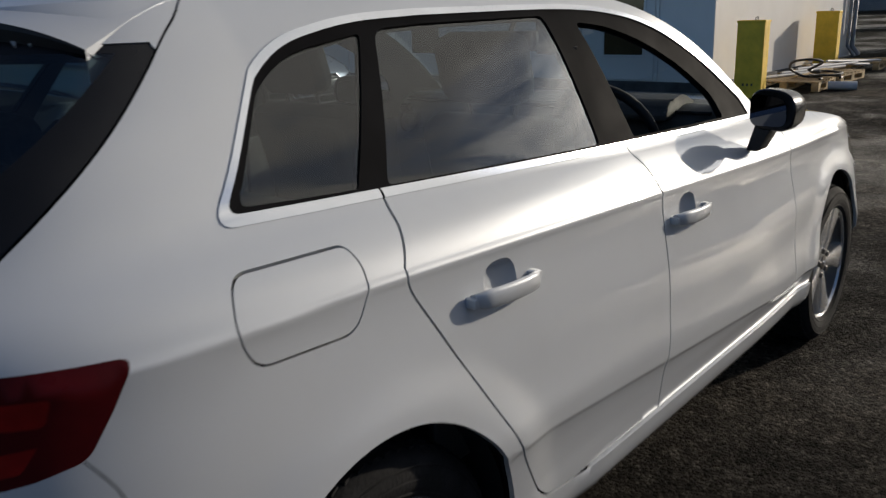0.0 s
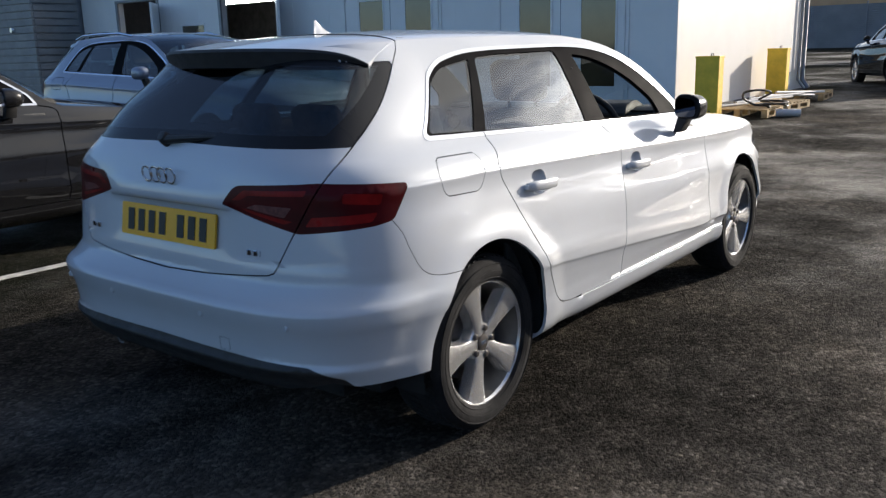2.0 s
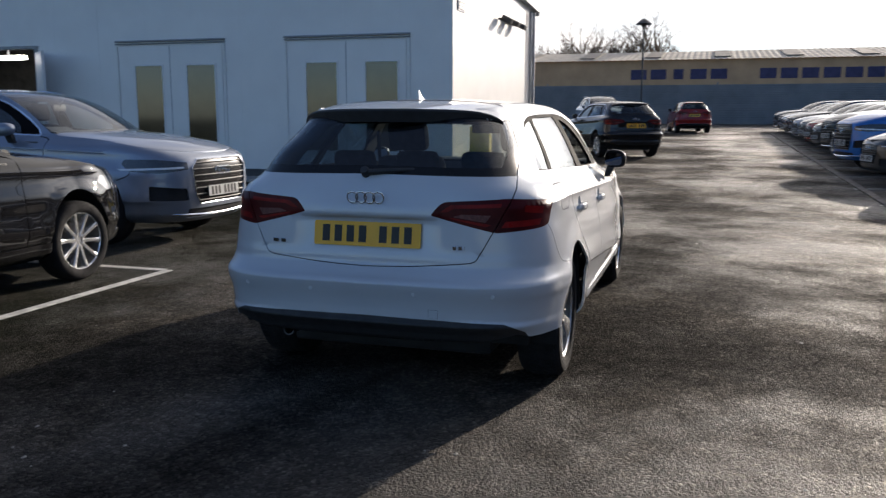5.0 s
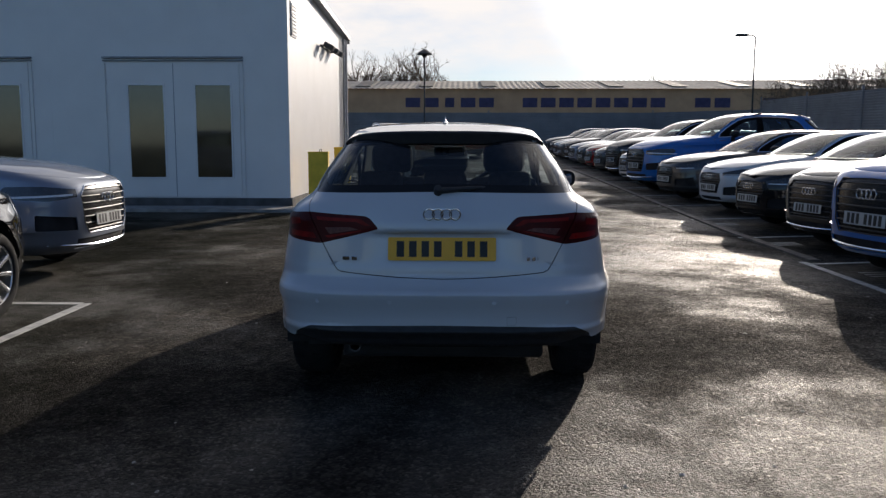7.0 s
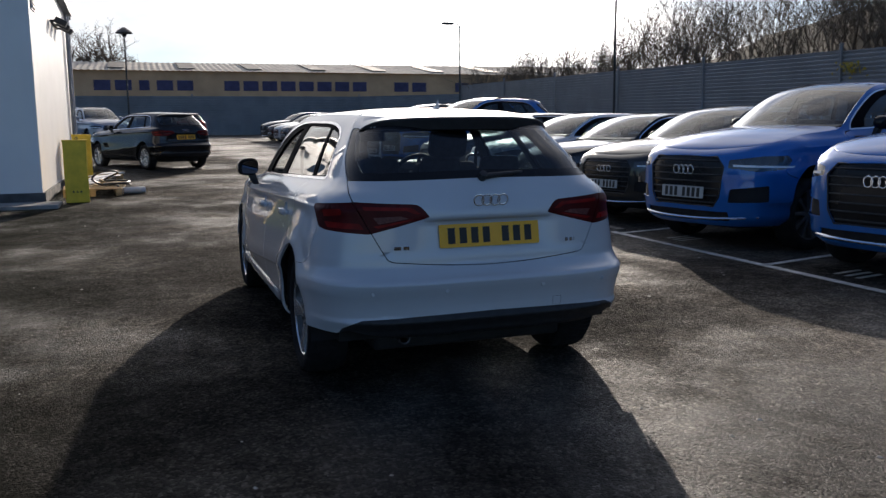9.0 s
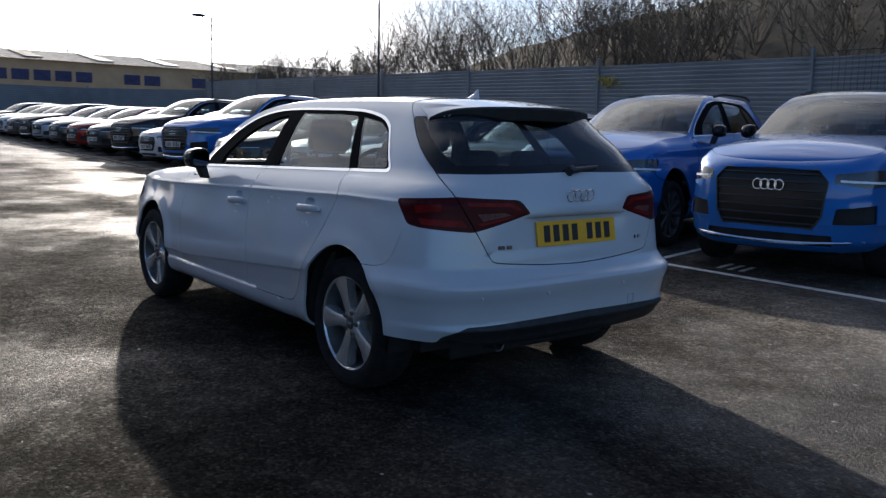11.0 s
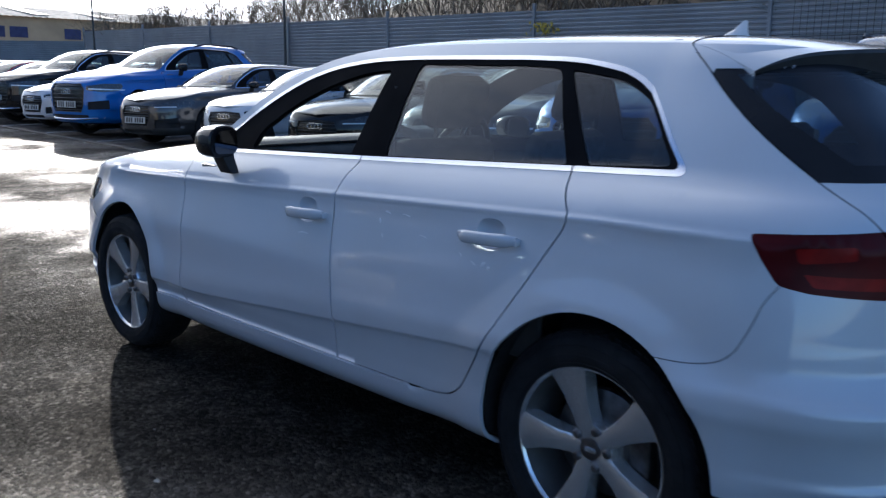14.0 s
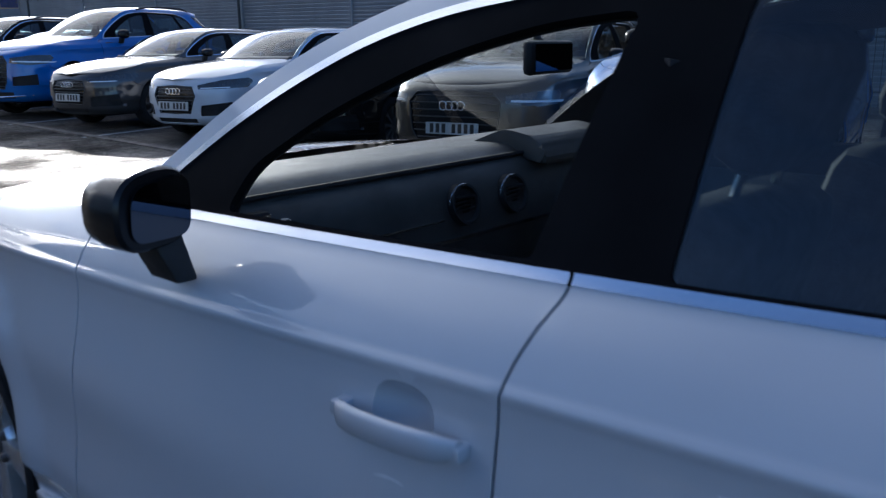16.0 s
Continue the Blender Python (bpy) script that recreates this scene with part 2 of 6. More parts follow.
def torus(bm, centre, big, small, facing="y", n=36, k=8, squash=1.0):
    rings = []
    for i in range(n):
        u = 2 * math.pi * i / n
        ring = []
        for j in range(k):
            v = 2 * math.pi * j / k
            r, h = big + small * math.cos(v), small * math.sin(v) * squash
            p = (r * math.cos(u), h, r * math.sin(u)) if facing == "y" else (h, r * math.cos(u), r * math.sin(u)) if facing == "x" else (r * math.cos(u), r * math.sin(u), h)
            ring.append(bm.verts.new(Vector(p) + Vector(centre)))
        rings.append(ring)
    for i in range(n):
        a, b = rings[i], rings[(i + 1) % n]
        for j in range(k):
            bm.faces.new((a[j], a[(j + 1) % k], b[(j + 1) % k], b[j]))
    return bm


def rounded(pts, r, n=4):
    """An outline with its corners rounded by r (a number, or one for each corner)."""
    out, k = [], len(pts)
    for i in range(k):
        p, a, b = (Vector(pts[j]).to_2d() for j in (i, i - 1, (i + 1) % k))
        ri = r[i] if isinstance(r, (list, tuple)) else r
        if ri <= 0:
            out.append(tuple(p))
            continue
        u, v = a - p, b - p
        ri = min(ri, .45 * u.length, .45 * v.length)
        s, e = p + u.normalized() * ri, p + v.normalized() * ri
        for q in range(n + 1):
            w = q / n
            out.append(tuple((1 - w) ** 2 * s + 2 * w * (1 - w) * p + w * w * e))
    return out

# ---- the car's shape: one surface, unrolled along its outline (a) and its height (z) ----
WB = 2.632
NOSE_SQUARE = .70
TURNED = 0.9


def curve(*knots):
    """A smooth curve through (t, value) pairs that never overshoots them."""
    t = np.array([k[0] for k in knots], float)
    v = np.array([k[1] for k in knots], float)
    h, d = np.diff(t), np.diff(v) / np.diff(t)
    m = np.zeros(len(t))
    m[0], m[-1] = d[0], d[-1]
    for i in range(1, len(t) - 1):
        if d[i - 1] * d[i] > 0:
            p, q = 2 * h[i] + h[i - 1], h[i] + 2 * h[i - 1]
            m[i] = (p + q) / (p / d[i - 1] + q / d[i])

    def at(u):
        u = np.clip(np.asarray(u, float), t[0], t[-1])
        i = np.clip(np.searchsorted(t, u, side="right") - 1, 0, len(t) - 2)
        s = (u - t[i]) / h[i]
        return ((2 * s**3 - 3 * s**2 + 1) * v[i] + (s**3 - 2 * s**2 + s) * h[i] * m[i] + (3 * s**2 - 2 * s**3) * v[i + 1] + (s**3 - s**2) * h[i] * m[i + 1])
    return at


half_width = curve((.12, .65), (.18, .69), (.215, .735), (.245, .795), (.27, .825), (.30, .838), (.33, .842), (.36, .845), (.42, .852), (.475, .862), (.49, .868), (.52, .868), (.60, .858), (.70, .843), (.78, .827), (.83, .8175), (.868, .8125), (.886, .812),
                   (.896, .8130), (.902, .8125), (.910, .806), (.93, .795), (.97, .768), (1.00, .735), (1.02, .722), (1.06, .704), (1.12, .676), (1.20, .637), (1.28, .592), (1.34, .548), (1.40, .48))
rear_end = curve((.12, -.60), (.20, -.63), (.26, -.665), (.315, -.71), (.33, -.735), (.37, -.755), (.392, -.779), (.402, -.784), (.412, -.779), (.426, -.770), (.46, -.771), (.51, -.779), (.565, -.796), (.585, -.800), (.598, -.790), (.615, -.762), (.640, -.736), (.66, -.722), (.70, -.718),
                 (.76, -.703), (.82, -.692), (.850, -.686), (.864, -.689), (.875, -.714), (.888, -.722), (.92, -.718), (.96, -.702), (1.02, -.68), (1.06, -.66), (1.12, -.615), (1.20, -.548), (1.30, -.455), (1.36, -.40), (1.40, -.36))
front_end = curve((.12, .66), (.18, .74), (.24, .83), (.30, .862), (.40, .868), (.50, .872), (.58, .874), (.66, .862), (.72, .842), (.77, .81), (.82, .75), (.88, .62), (.94, .46), (1.0, .30), (1.40, -.3))
rear_plain = curve((.12, -.60), (.642, -.735), (.66, -.722), (.70, -.718), (.80, -.712), (.90, -.707), (.96, -.700), (1.02, -.68), (1.40, -.36))
corner = curve((.12, 4.0), (.5, 4.2), (.85, 4.2), (1.0, 4.3), (1.15, 4.2), (1.25, 3.4), (1.4, 2.9))
taper_top = curve((-1, .10), (-.4, .062), (0, .042), (.5, .014), (.95, 0), (1.3, .004), (1.8, .02), (2.2, .05), (2.7, .12))
taper_low = curve((-1, .0), (0, .0), (.9, 0), (1.7, .0), (2.2, .014), (2.632, .040), (3.2, .06))


def ramp(v, lo, hi):
    u = np.clip((v - lo) / (hi - lo), 0, 1)
    return u * u * (3 - 2 * u)


def side_width(y, z):
    lift = (.034 * (.95 - y)) * ramp(z, .62, .82) * (1 - ramp(z, 1.08, 1.3))
    dip = (.080 * (.97 - np.clip(y, .3, 2.0))) * ramp(z, .36, .42) * (1 - ramp(z, .54, .68))
    sill = .008 * (z < .346) * ramp(y, .56, .70)
    z = z - lift - dip
    top = np.clip((z - .93) / .12, 0, 1)
    top = top * top * (3 - 2 * top)
    return half_width(z) - taper_top(y) * top - taper_low(y) * (1 - top) + sill


def surf(a, z):
    """Points of the right half's outer skin."""
    a, z = np.broadcast_arrays(np.asarray(a, float), np.asarray(z, float))
    back, ahead = a < 0, a > WB
    turn = np.where(back, -a, np.where(ahead, a - WB, 0)) / TURNED
    y0 = np.where(back, 0.0, np.where(ahead, WB, np.clip(a, 0, WB)))
    w = side_width(y0, z)
    fold = ramp(-a, .94, 1.16) * (z > .72) * (z < .98) + 1.0 * ((z <= .72) | (z >= .98))
    reach = np.where(back, -(rear_end(z) * fold + rear_plain(z) * (1 - fold)), front_end(z))
    reach = np.maximum(reach, .05)
    c, s, n = np.abs(np.cos(turn)), np.abs(np.sin(turn)), corner(z) * np.where(ahead, NOSE_SQUARE, 1)
    r = ((c / w) ** n + (s / reach) ** n) ** (-1 / n)
    x = np.where(back | ahead, r * np.cos(turn), w)
    y = y0 + np.where(back, -r * np.sin(turn), np.where(ahead, r * np.sin(turn), 0))
    low = np.clip((.86 - z) / .14, 0, 1)
    for hub in (0.0, WB):
        d = np.hypot(y - hub, z - .317)
        x = x + .013 * (1 - ramp(d, .385, .50)) * low * np.clip((x - .5) / .2, 0, 1)
    return np.stack([x, y, z], -1)


def skin_normal(a, z):
    e = 2e-3
    da = surf(a + e, z) - surf(a - e, z)
    dz = surf(a, z + e) - surf(a, z - e)
    n = np.cross(da, dz)
    return n / np.maximum(np.linalg.norm(n, axis=-1, keepdims=True), 1e-9)

# ---- the hatchback's panels, cut from the unrolled surface ----
END_R, END_F = -TURNED * math.pi / 2, WB + TURNED * math.pi / 2


def solve_a(lo, hi, test):
    for _ in range(40):
        mid = (lo + hi) / 2
        lo, hi = (mid, hi) if test(mid) else (lo, mid)
    return (lo + hi) / 2


def at_front(x, z):
    return (solve_a(WB, END_F, lambda a: surf(a, z)[0] > x), z)


def at_rear(x, z):
    return (-solve_a(0, -END_R, lambda a: surf(-a, z)[0] > x), z)


def at_y(y, z):
    if 0 <= y <= WB:
        return (y, z)
    if y < 0:
        return (-solve_a(0, .9, lambda a: surf(-a, z)[1] > y), z)
    return (solve_a(WB, WB + .9, lambda a: surf(a, z)[1] < y), z)


BONNET = [(2.05, 2.275, .998), (2.2, 2.6, .975), (2.632, 2.95, .93), (2.9, 3.16, .892), (3.2, 3.32, .842), (3.5, 3.42, .80), (3.8, 3.475, .778), (4.035, 3.50, .764)]
TOP_EDGE = [(END_R, 1.345), (-.9, 1.35), (-.45, 1.365), (-.09, 1.372), (.3, 1.380), (.75, 1.386), (1.0, 1.385), (1.2, 1.372), (1.35, 1.346), (1.5, 1.299), (1.66, 1.228), (1.8, 1.150), (1.93, 1.066), (2.05, .985), (2.12, .962), (2.3, .948), (2.632, .925),
            (2.9, .885), (3.2, .83), (3.5, .785), (3.8, .765), (END_F, .76)]
top_z = curve(*TOP_EDGE)
GAP_WING = [(1.93, .975), (2.0, .965), (2.05, .945), (2.045, .90), (2.03, .70), (2.02, .42), (2.012, .345)]
GAP_DOORS = [(1.0, 1.03), (1.0, 1.0), (1.025, .93), (1.032, .88), (1.03, .78), (1.02, .68), (1.0, .57), (.985, .48), (.99, .345)]
GAP_REAR_DOOR = [(.155, 1.05), (.152, 1.03), (.10, .955), (.09, .935), (.095, .905), (.14, .833), (.20, .735), (.265, .63), (.385, .435), (.42, .39), (.47, .36), (.55, .347)]
GAP_SILL = [(.55, .347), (.99, .345), (2.012, .345), (2.32, .345)]
GAP_TAILGATE = [(-.09, 1.374), (-.15, 1.342), (-.226, 1.300), (-.40, 1.175), (-.571, 1.052), (-.675, .968), (-.768, .82), (-.836, .704), (-.855, .688), (-.90, .678), (-1.15, .658), (END_R, .65)]
GAP_BUMPER = [(-.475, .842), (-.445, .80), (-.426, .752), (-.395, .69), (-.36, .66), (-.31, .647), (-.242, .643), (-.12, .643)]
GAP_FRONT = [(2.90, .60), (3.00, .63), (3.04, .665)]
DLO = rounded([(1.935, .977), (1.45, .993), (1.0, 1.008), (.15, 1.035), (-.235, 1.046), (-.075, 1.203), (.06, 1.302), (.25, 1.338), (.45, 1.346), (.75, 1.349), (.95, 1.350), (1.15, 1.343), (1.32, 1.320), (1.46, 1.281), (1.62, 1.212), (1.77, 1.132), (1.90, 1.045), (1.935, .99)],
              [.01, 0, 0, 0, .05, .2, .12, .1, 0, 0, .08, .1, .1, .1, .1, .1, .04, .01], 6)
DLO_IN = rounded([(1.905, .991), (1.45, 1.006), (1.0, 1.021), (.15, 1.049), (-.200, 1.060), (-.055, 1.203), (.07, 1.290), (.25, 1.325), (.45, 1.333), (.75, 1.337), (.95, 1.338), (1.14, 1.331), (1.31, 1.309), (1.45, 1.270), (1.61, 1.201), (1.76, 1.121), (1.885, 1.040), (1.91, .997)],
                 [.01, 0, 0, 0, .035, .2, .1, .1, 0, 0, .08, .1, .1, .1, .1, .1, .04, .01], 6)
FRONT_OPENING = rounded([(1.690, 1.006), (1.062, 1.026), (1.005, 1.308), (1.14, 1.296), (1.31, 1.252), (1.50, 1.172), (1.655, 1.080)], [.02, .012, .025, .1, .1, .1, .05], 5)
REAR_GLASS = rounded([(.888, 1.030), (.185, 1.052), (.315, 1.312), (.45, 1.319), (.878, 1.326)], [.012, .012, .03, 0, .02], 4)
QUARTER_GLASS = rounded([(.118, 1.056), (-.165, 1.068), (-.04, 1.200), (.08, 1.278), (.275, 1.306)], [.01, .03, .1, .1, .012], 5)
FUEL_FLAP = rounded([(-.250, 1.000), (.000, .997), (.008, .950), (-.032, .874), (-.240, .880), (-.266, .935)], [.04, .05, .03, .045, .04, .03], 5)
TAIL_LAMP = rounded([(-.405, .949), (-.435, .895), (-.470, .843), (-.53, .832), (-.757, .815), (-1.050, .890), (-.990, .950), (-.69, .966)], [.02, 0, .015, 0, .015, .012, .03, 0], 4)
LAMP_BANDS = {
    "upper_red_band": (rounded([(-.50, .925), (-.62, .935), (-.625, .905), (-.51, .893)], .008, 3), "lamp_bright"),
    "lower_red_band": (rounded([(-.52, .872), (-.715, .866), (-.735, .838), (-.54, .845)], .006, 3), "lamp_bright"),
    "inner_red_band": (rounded([(-.725, .945), (-.95, .937), (-1.00, .905), (-.97, .905), (-.93, .922), (-.735, .928)], .005, 3), "lamp_bright"),
    "reversing_light": (rounded([(-.775, .893), (-.90, .897), (-.94, .885), (-.80, .862)], .005, 3), "lamp_clear"),
    "indicator_band": (rounded([(-.775, .852), (-.80, .843), (-.95, .876), (-.96, .884)], .003, 3), "lamp_bright"),
}
DIFFUSER_BOTTOM = [(-.605, .345), (-.68, .362), (-.76, .343), (-.86, .322), (-1.1, .312), (END_R, .310)]
BUMPER_BOTTOM = [(-.28, .290), (-.34, .262), (-.42, .248), (-.53, .256), (-.645, .372), (-.75, .418), (-1.0, .428), (END_R, .432)]
GRILLE = [at_front(.30, .69), at_front(.35, .58), at_front(.26, .36), (END_F, .35), (END_F, .705)]
HEADLAMP = rounded([(2.93, .742), (2.99, .785), at_front(.62, .765), at_front(.37, .705), at_front(.39, .655), at_front(.64, .66), (3.03, .672)], .012, 3)
RUNNING_LIGHT = [at_front(.70, .682), at_front(.42, .674), at_front(.42, .664), at_front(.70, .670)]
INTAKE = rounded([at_front(.42, .46), at_front(.72, .50), at_front(.73, .34), at_front(.40, .33)], .015, 3)
LOWER_INTAKE = [at_front(.34, .30), (END_F, .30), (END_F, .235), at_front(.34, .235)]


def inside(poly, pts):
    x, y = pts[:, 0], pts[:, 1]
    hit = np.zeros(len(pts), bool)
    for (x0, y0), (x1, y1) in zip(poly, poly[1:] + poly[:1]):
        if y0 != y1:
            hit ^= ((y0 > y) != (y1 > y)) & (x < (x1 - x0) * (y - y0) / (y1 - y0) + x0)
    return hit


def near(line, pts, d):
    out = np.zeros(len(pts), bool)
    for p, q in zip(line, line[1:]):
        p, q = np.array(p), np.array(q)
        u = np.clip(((pts - p) @ (q - p)) / max((q - p) @ (q - p), 1e-12), 0, 1)
        out |= np.linalg.norm(pts - (p + u[:, None] * (q - p)), axis=1) < d
    return out


def dense(line, step, closed=False):
    line = list(line) + ([line[0]] if closed else [])
    out = []
    for p, q in zip(line, line[1:]):
        k = max(1, math.ceil(math.hypot(q[0] - p[0], q[1] - p[1]) / step))
        out += [(p[0] + (q[0] - p[0]) * i / k, p[1] + (q[1] - p[1]) * i / k) for i in range(k)]
    return out if closed else out + [tuple(line[-1])]


def smooth_line(line, step):
    """The polyline as a flowing line (Catmull-Rom)."""
    p = [Vector(line[0])] + [Vector(q) for q in line] + [Vector(line[-1])]
    out = []
    for i in range(1, len(p) - 2):
        k = max(1, math.ceil((p[i + 1] - p[i]).length / step))
        for j in range(k):
            t = j / k
            out.append(tuple(.5 * (2 * p[i] + (p[i + 1] - p[i - 1]) * t + (2 * p[i - 1] - 5 * p[i] + 4 * p[i + 1] - p[i + 2]) * t * t + (3 * p[i] - p[i - 1] - 3 * p[i + 1] + p[i + 2]) * t**3)))
    return out + [tuple(line[-1])]


def offset_line(line, d):
    out = []
    for i, p in enumerate(line):
        a, b = Vector(line[max(i - 1, 0)]), Vector(line[min(i + 1, len(line) - 1)])
        n = Vector((-(b - a).y, (b - a).x)).normalized()
        out.append((p[0] + n.x * d, p[1] + n.y * d))
    return out


FINE = {"bumper": .45, "flap": .7, "tailgate": .85}


def unroll(step, line_step, gap):
    """Triangles of the unrolled right half, and the panel that each belongs to."""
    from mathutils.geometry import delaunay_2d_cdt
    low = .215
    outline = dense([(END_R, low), (END_F, low), *reversed([(a, float(top_z(a))) for a in np.linspace(END_R, END_F, 120)])], line_step, True)
    gaps = {n: smooth_line(g, line_step) for n, g in dict(wing=GAP_WING, doors=GAP_DOORS, rear_door=GAP_REAR_DOOR, tailgate=GAP_TAILGATE, bumper=GAP_BUMPER, front=GAP_FRONT).items()}
    gaps["sill"] = dense(GAP_SILL, line_step)
    gaps["flap"] = dense(FUEL_FLAP, line_step, True)
    gaps["flap"].append(gaps["flap"][0])
    arches = [[at_y(hub - .02 + .350 * math.cos(u), .332 + .372 * math.sin(u)) for u in np.linspace(-.35, math.pi + .35, 56)] for hub in (0.0, WB)]
    arches = [a + [(a[-1][0], .2), (a[0][0], .2)] for a in arches]
    loops = [DLO, DLO_IN, FRONT_OPENING, REAR_GLASS, QUARTER_GLASS, TAIL_LAMP, GRILLE, HEADLAMP, RUNNING_LIGHT, INTAKE, LOWER_INTAKE] + [b for b, _ in LAMP_BANDS.values()] + arches
    if gap < .003:
        loops += [cup_outline(y, z) for y, z in HANDLES]
    glass_low, frit = [(END_R, 1.066), (-.56, 1.056)], [(END_R, 1.105), (-.655, 1.095), (-.33, 1.295), (END_R, 1.315)]
    pts, edges = [], []

    def add(line, closed):
        i0 = len(pts)
        pts.extend(line)
        edges.extend((i0 + i, i0 + i + 1) for i in range(len(line) - 1))
        if closed:
            edges.append((len(pts) - 1, i0))
    add(outline, True)
    for loop in loops:
        add(dense(loop, line_step, True), True)
    for n in gaps:
        add(offset_line(gaps[n], gap * FINE.get(n, 1)), False)
        add(offset_line(gaps[n], -gap * FINE.get(n, 1)), False)
    for line in (dense(glass_low, line_step), dense(frit, line_step), dense(BUMPER_BOTTOM, line_step), dense(DIFFUSER_BOTTOM, line_step), dense([(END_R, .432), (END_R, .433)], 1)):
        add(line, False)
    # rows that follow the creases, then the rest of the grid
    rows = sorted(set(np.round(np.concatenate([np.arange(low, 1.38, step), np.arange(.58, .68, step / 3), np.arange(.39, .46, step / 3)]), 4)))
    cols = np.arange(END_R, END_F, step * 1.25)
    aa, zz = np.meshgrid(cols, rows)
    crease = zz + .034 * (.95 - np.clip(aa, -.4, 2.4)) * ((zz > .84) & (zz < 1.0))
    grid = [np.stack([aa.ravel(), crease.ravel()], 1)]
    for d in (-.016, -.008, -.002, .004, .009, .016):
        grid.append(np.stack([cols, .90 + d + .034 * (.95 - cols)], 1)[(cols > -.42) & (cols < 2.75)])
        grid.append(np.stack([cols, .482 + d + .080 * (.97 - cols)], 1)[(cols > .3) & (cols < 2.0)])
    for d in (.844, .852, .858, .863, .867, .871, .875, .880, .888, .898, .908):
        grid.append(np.stack([cols, np.full(len(cols), d)], 1)[cols < -.45])
    grid = np.concatenate(grid)
    grid = grid[(grid[:, 1] < top_z(grid[:, 0]) - .004) & (grid[:, 1] > low + .004) & (grid[:, 0] > END_R + .004) & (grid[:, 0] < END_F - .004)]
    pts += [tuple(p) for p in grid]
    v, _, f, *_ = delaunay_2d_cdt([Vector(p) for p in pts], edges, [], 0, 1e-5)
    az = np.array([tuple(p) for p in v])
    tri = np.array([t for t in f if len(t) == 3])
    c = az[tri].mean(1)
    ok = (c[:, 1] < top_z(c[:, 0])) & (c[:, 1] > low) & (c[:, 0] > END_R + 2e-4) & (c[:, 0] < END_F - 2e-4)
    flat = az[tri]
    area = np.abs((flat[:, 1, 0] - flat[:, 0, 0]) * (flat[:, 2, 1] - flat[:, 0, 1]) - (flat[:, 2, 0] - flat[:, 0, 0]) * (flat[:, 1, 1] - flat[:, 0, 1]))
    tri, c = tri[ok & (area > 1e-9)], c[ok & (area > 1e-9)]
    name = np.full(len(tri), "quarter_panel", dtype=object)
    a, z = c[:, 0], c[:, 1]
    name[a > 1.9] = "front_wing"
    bottom = np.interp(-a, [-p[0] for p in BUMPER_BOTTOM], [p[1] for p in BUMPER_BOTTOM])
    rear_b = inside(list(reversed(gaps["bumper"])) + [(-.53, .832)] + gaps["tailgate"][[i for i, p in enumerate(gaps["tailgate"]) if p[0] < -.76][0]:] + [(END_R, .20), (-.12, .20)], c)
    name[rear_b] = "rear_bumper"
    name[rear_b & (z < bottom)] = "diffuser"
    under = np.interp(-a, [-p[0] for p in DIFFUSER_BOTTOM], [p[1] for p in DIFFUSER_BOTTOM])
    name[(rear_b & (z < under)) | (rear_b & (z < bottom) & (a > -.6)) | ((a < 0) & (a > -.6) & (z < .246))] = "cut"
    gate = inside(gaps["tailgate"] + [(END_R, 1.45), (-.09, 1.45)], c)
    name[gate] = "tailgate"
    pane = gate & (z > np.interp(a, [END_R, -.56], [1.066, 1.056]))
    name[pane] = "glass_border"
    name[pane & inside(frit + [(END_R, 1.105)], c)] = "rear_window"
    name[gate & (a > -.62) & (z > 1.298 + .03 * np.clip((-a - .2) / .4, 0, 1))] = "tailgate"
    name[(a > 3.0) | ((a > 2.9) & (z < .62))] = "front_bumper"
    name[(a > .2) & (a < 2.4) & (z < .3465)] = "sill"
    name[inside(gaps["rear_door"] + [(.99, .345)] + gaps["doors"][::-1], c)] = "rear_door"
    name[inside(gaps["wing"] + [(.99, .345)] + gaps["doors"][::-1], c) & (z < 1.03)] = "front_door"
    name[inside(FUEL_FLAP, c)] = "fuel_flap"
    d_in, d_out = inside(DLO_IN, c), inside(DLO, c)
    name[d_out] = "window_trim"
    name[d_in] = "pillar_trim"
    name[inside(FRONT_OPENING, c)] = "cut" if gap < .003 else "front_door_window"
    name[inside(REAR_GLASS, c)] = "rear_door_window"
    name[inside(QUARTER_GLASS, c)] = "quarter_window"
    lamp = inside(TAIL_LAMP, c)
    name[lamp] = "tail_lamp"
    for band, (poly, _) in LAMP_BANDS.items():
        name[inside(poly, c) & lamp] = band
    name[inside(GRILLE, c)] = "grille"
    name[inside(LOWER_INTAKE, c)] = "lower_intake"
    name[inside(INTAKE, c)] = "side_intake"
    name[inside(HEADLAMP, c)] = "headlamp"
    name[inside(RUNNING_LIGHT, c)] = "running_light"
    for n, g in gaps.items():
        thin = near(g, c, gap * 1.02 * FINE.get(n, 1))
        if n in ("wing", "doors", "rear_door"):
            thin &= ~d_in
        name[thin] = "flap_gap" if n == "flap" else "cut"
    for arch in arches:
        name[inside(arch, c)] = "cut"
    return az, tri, name


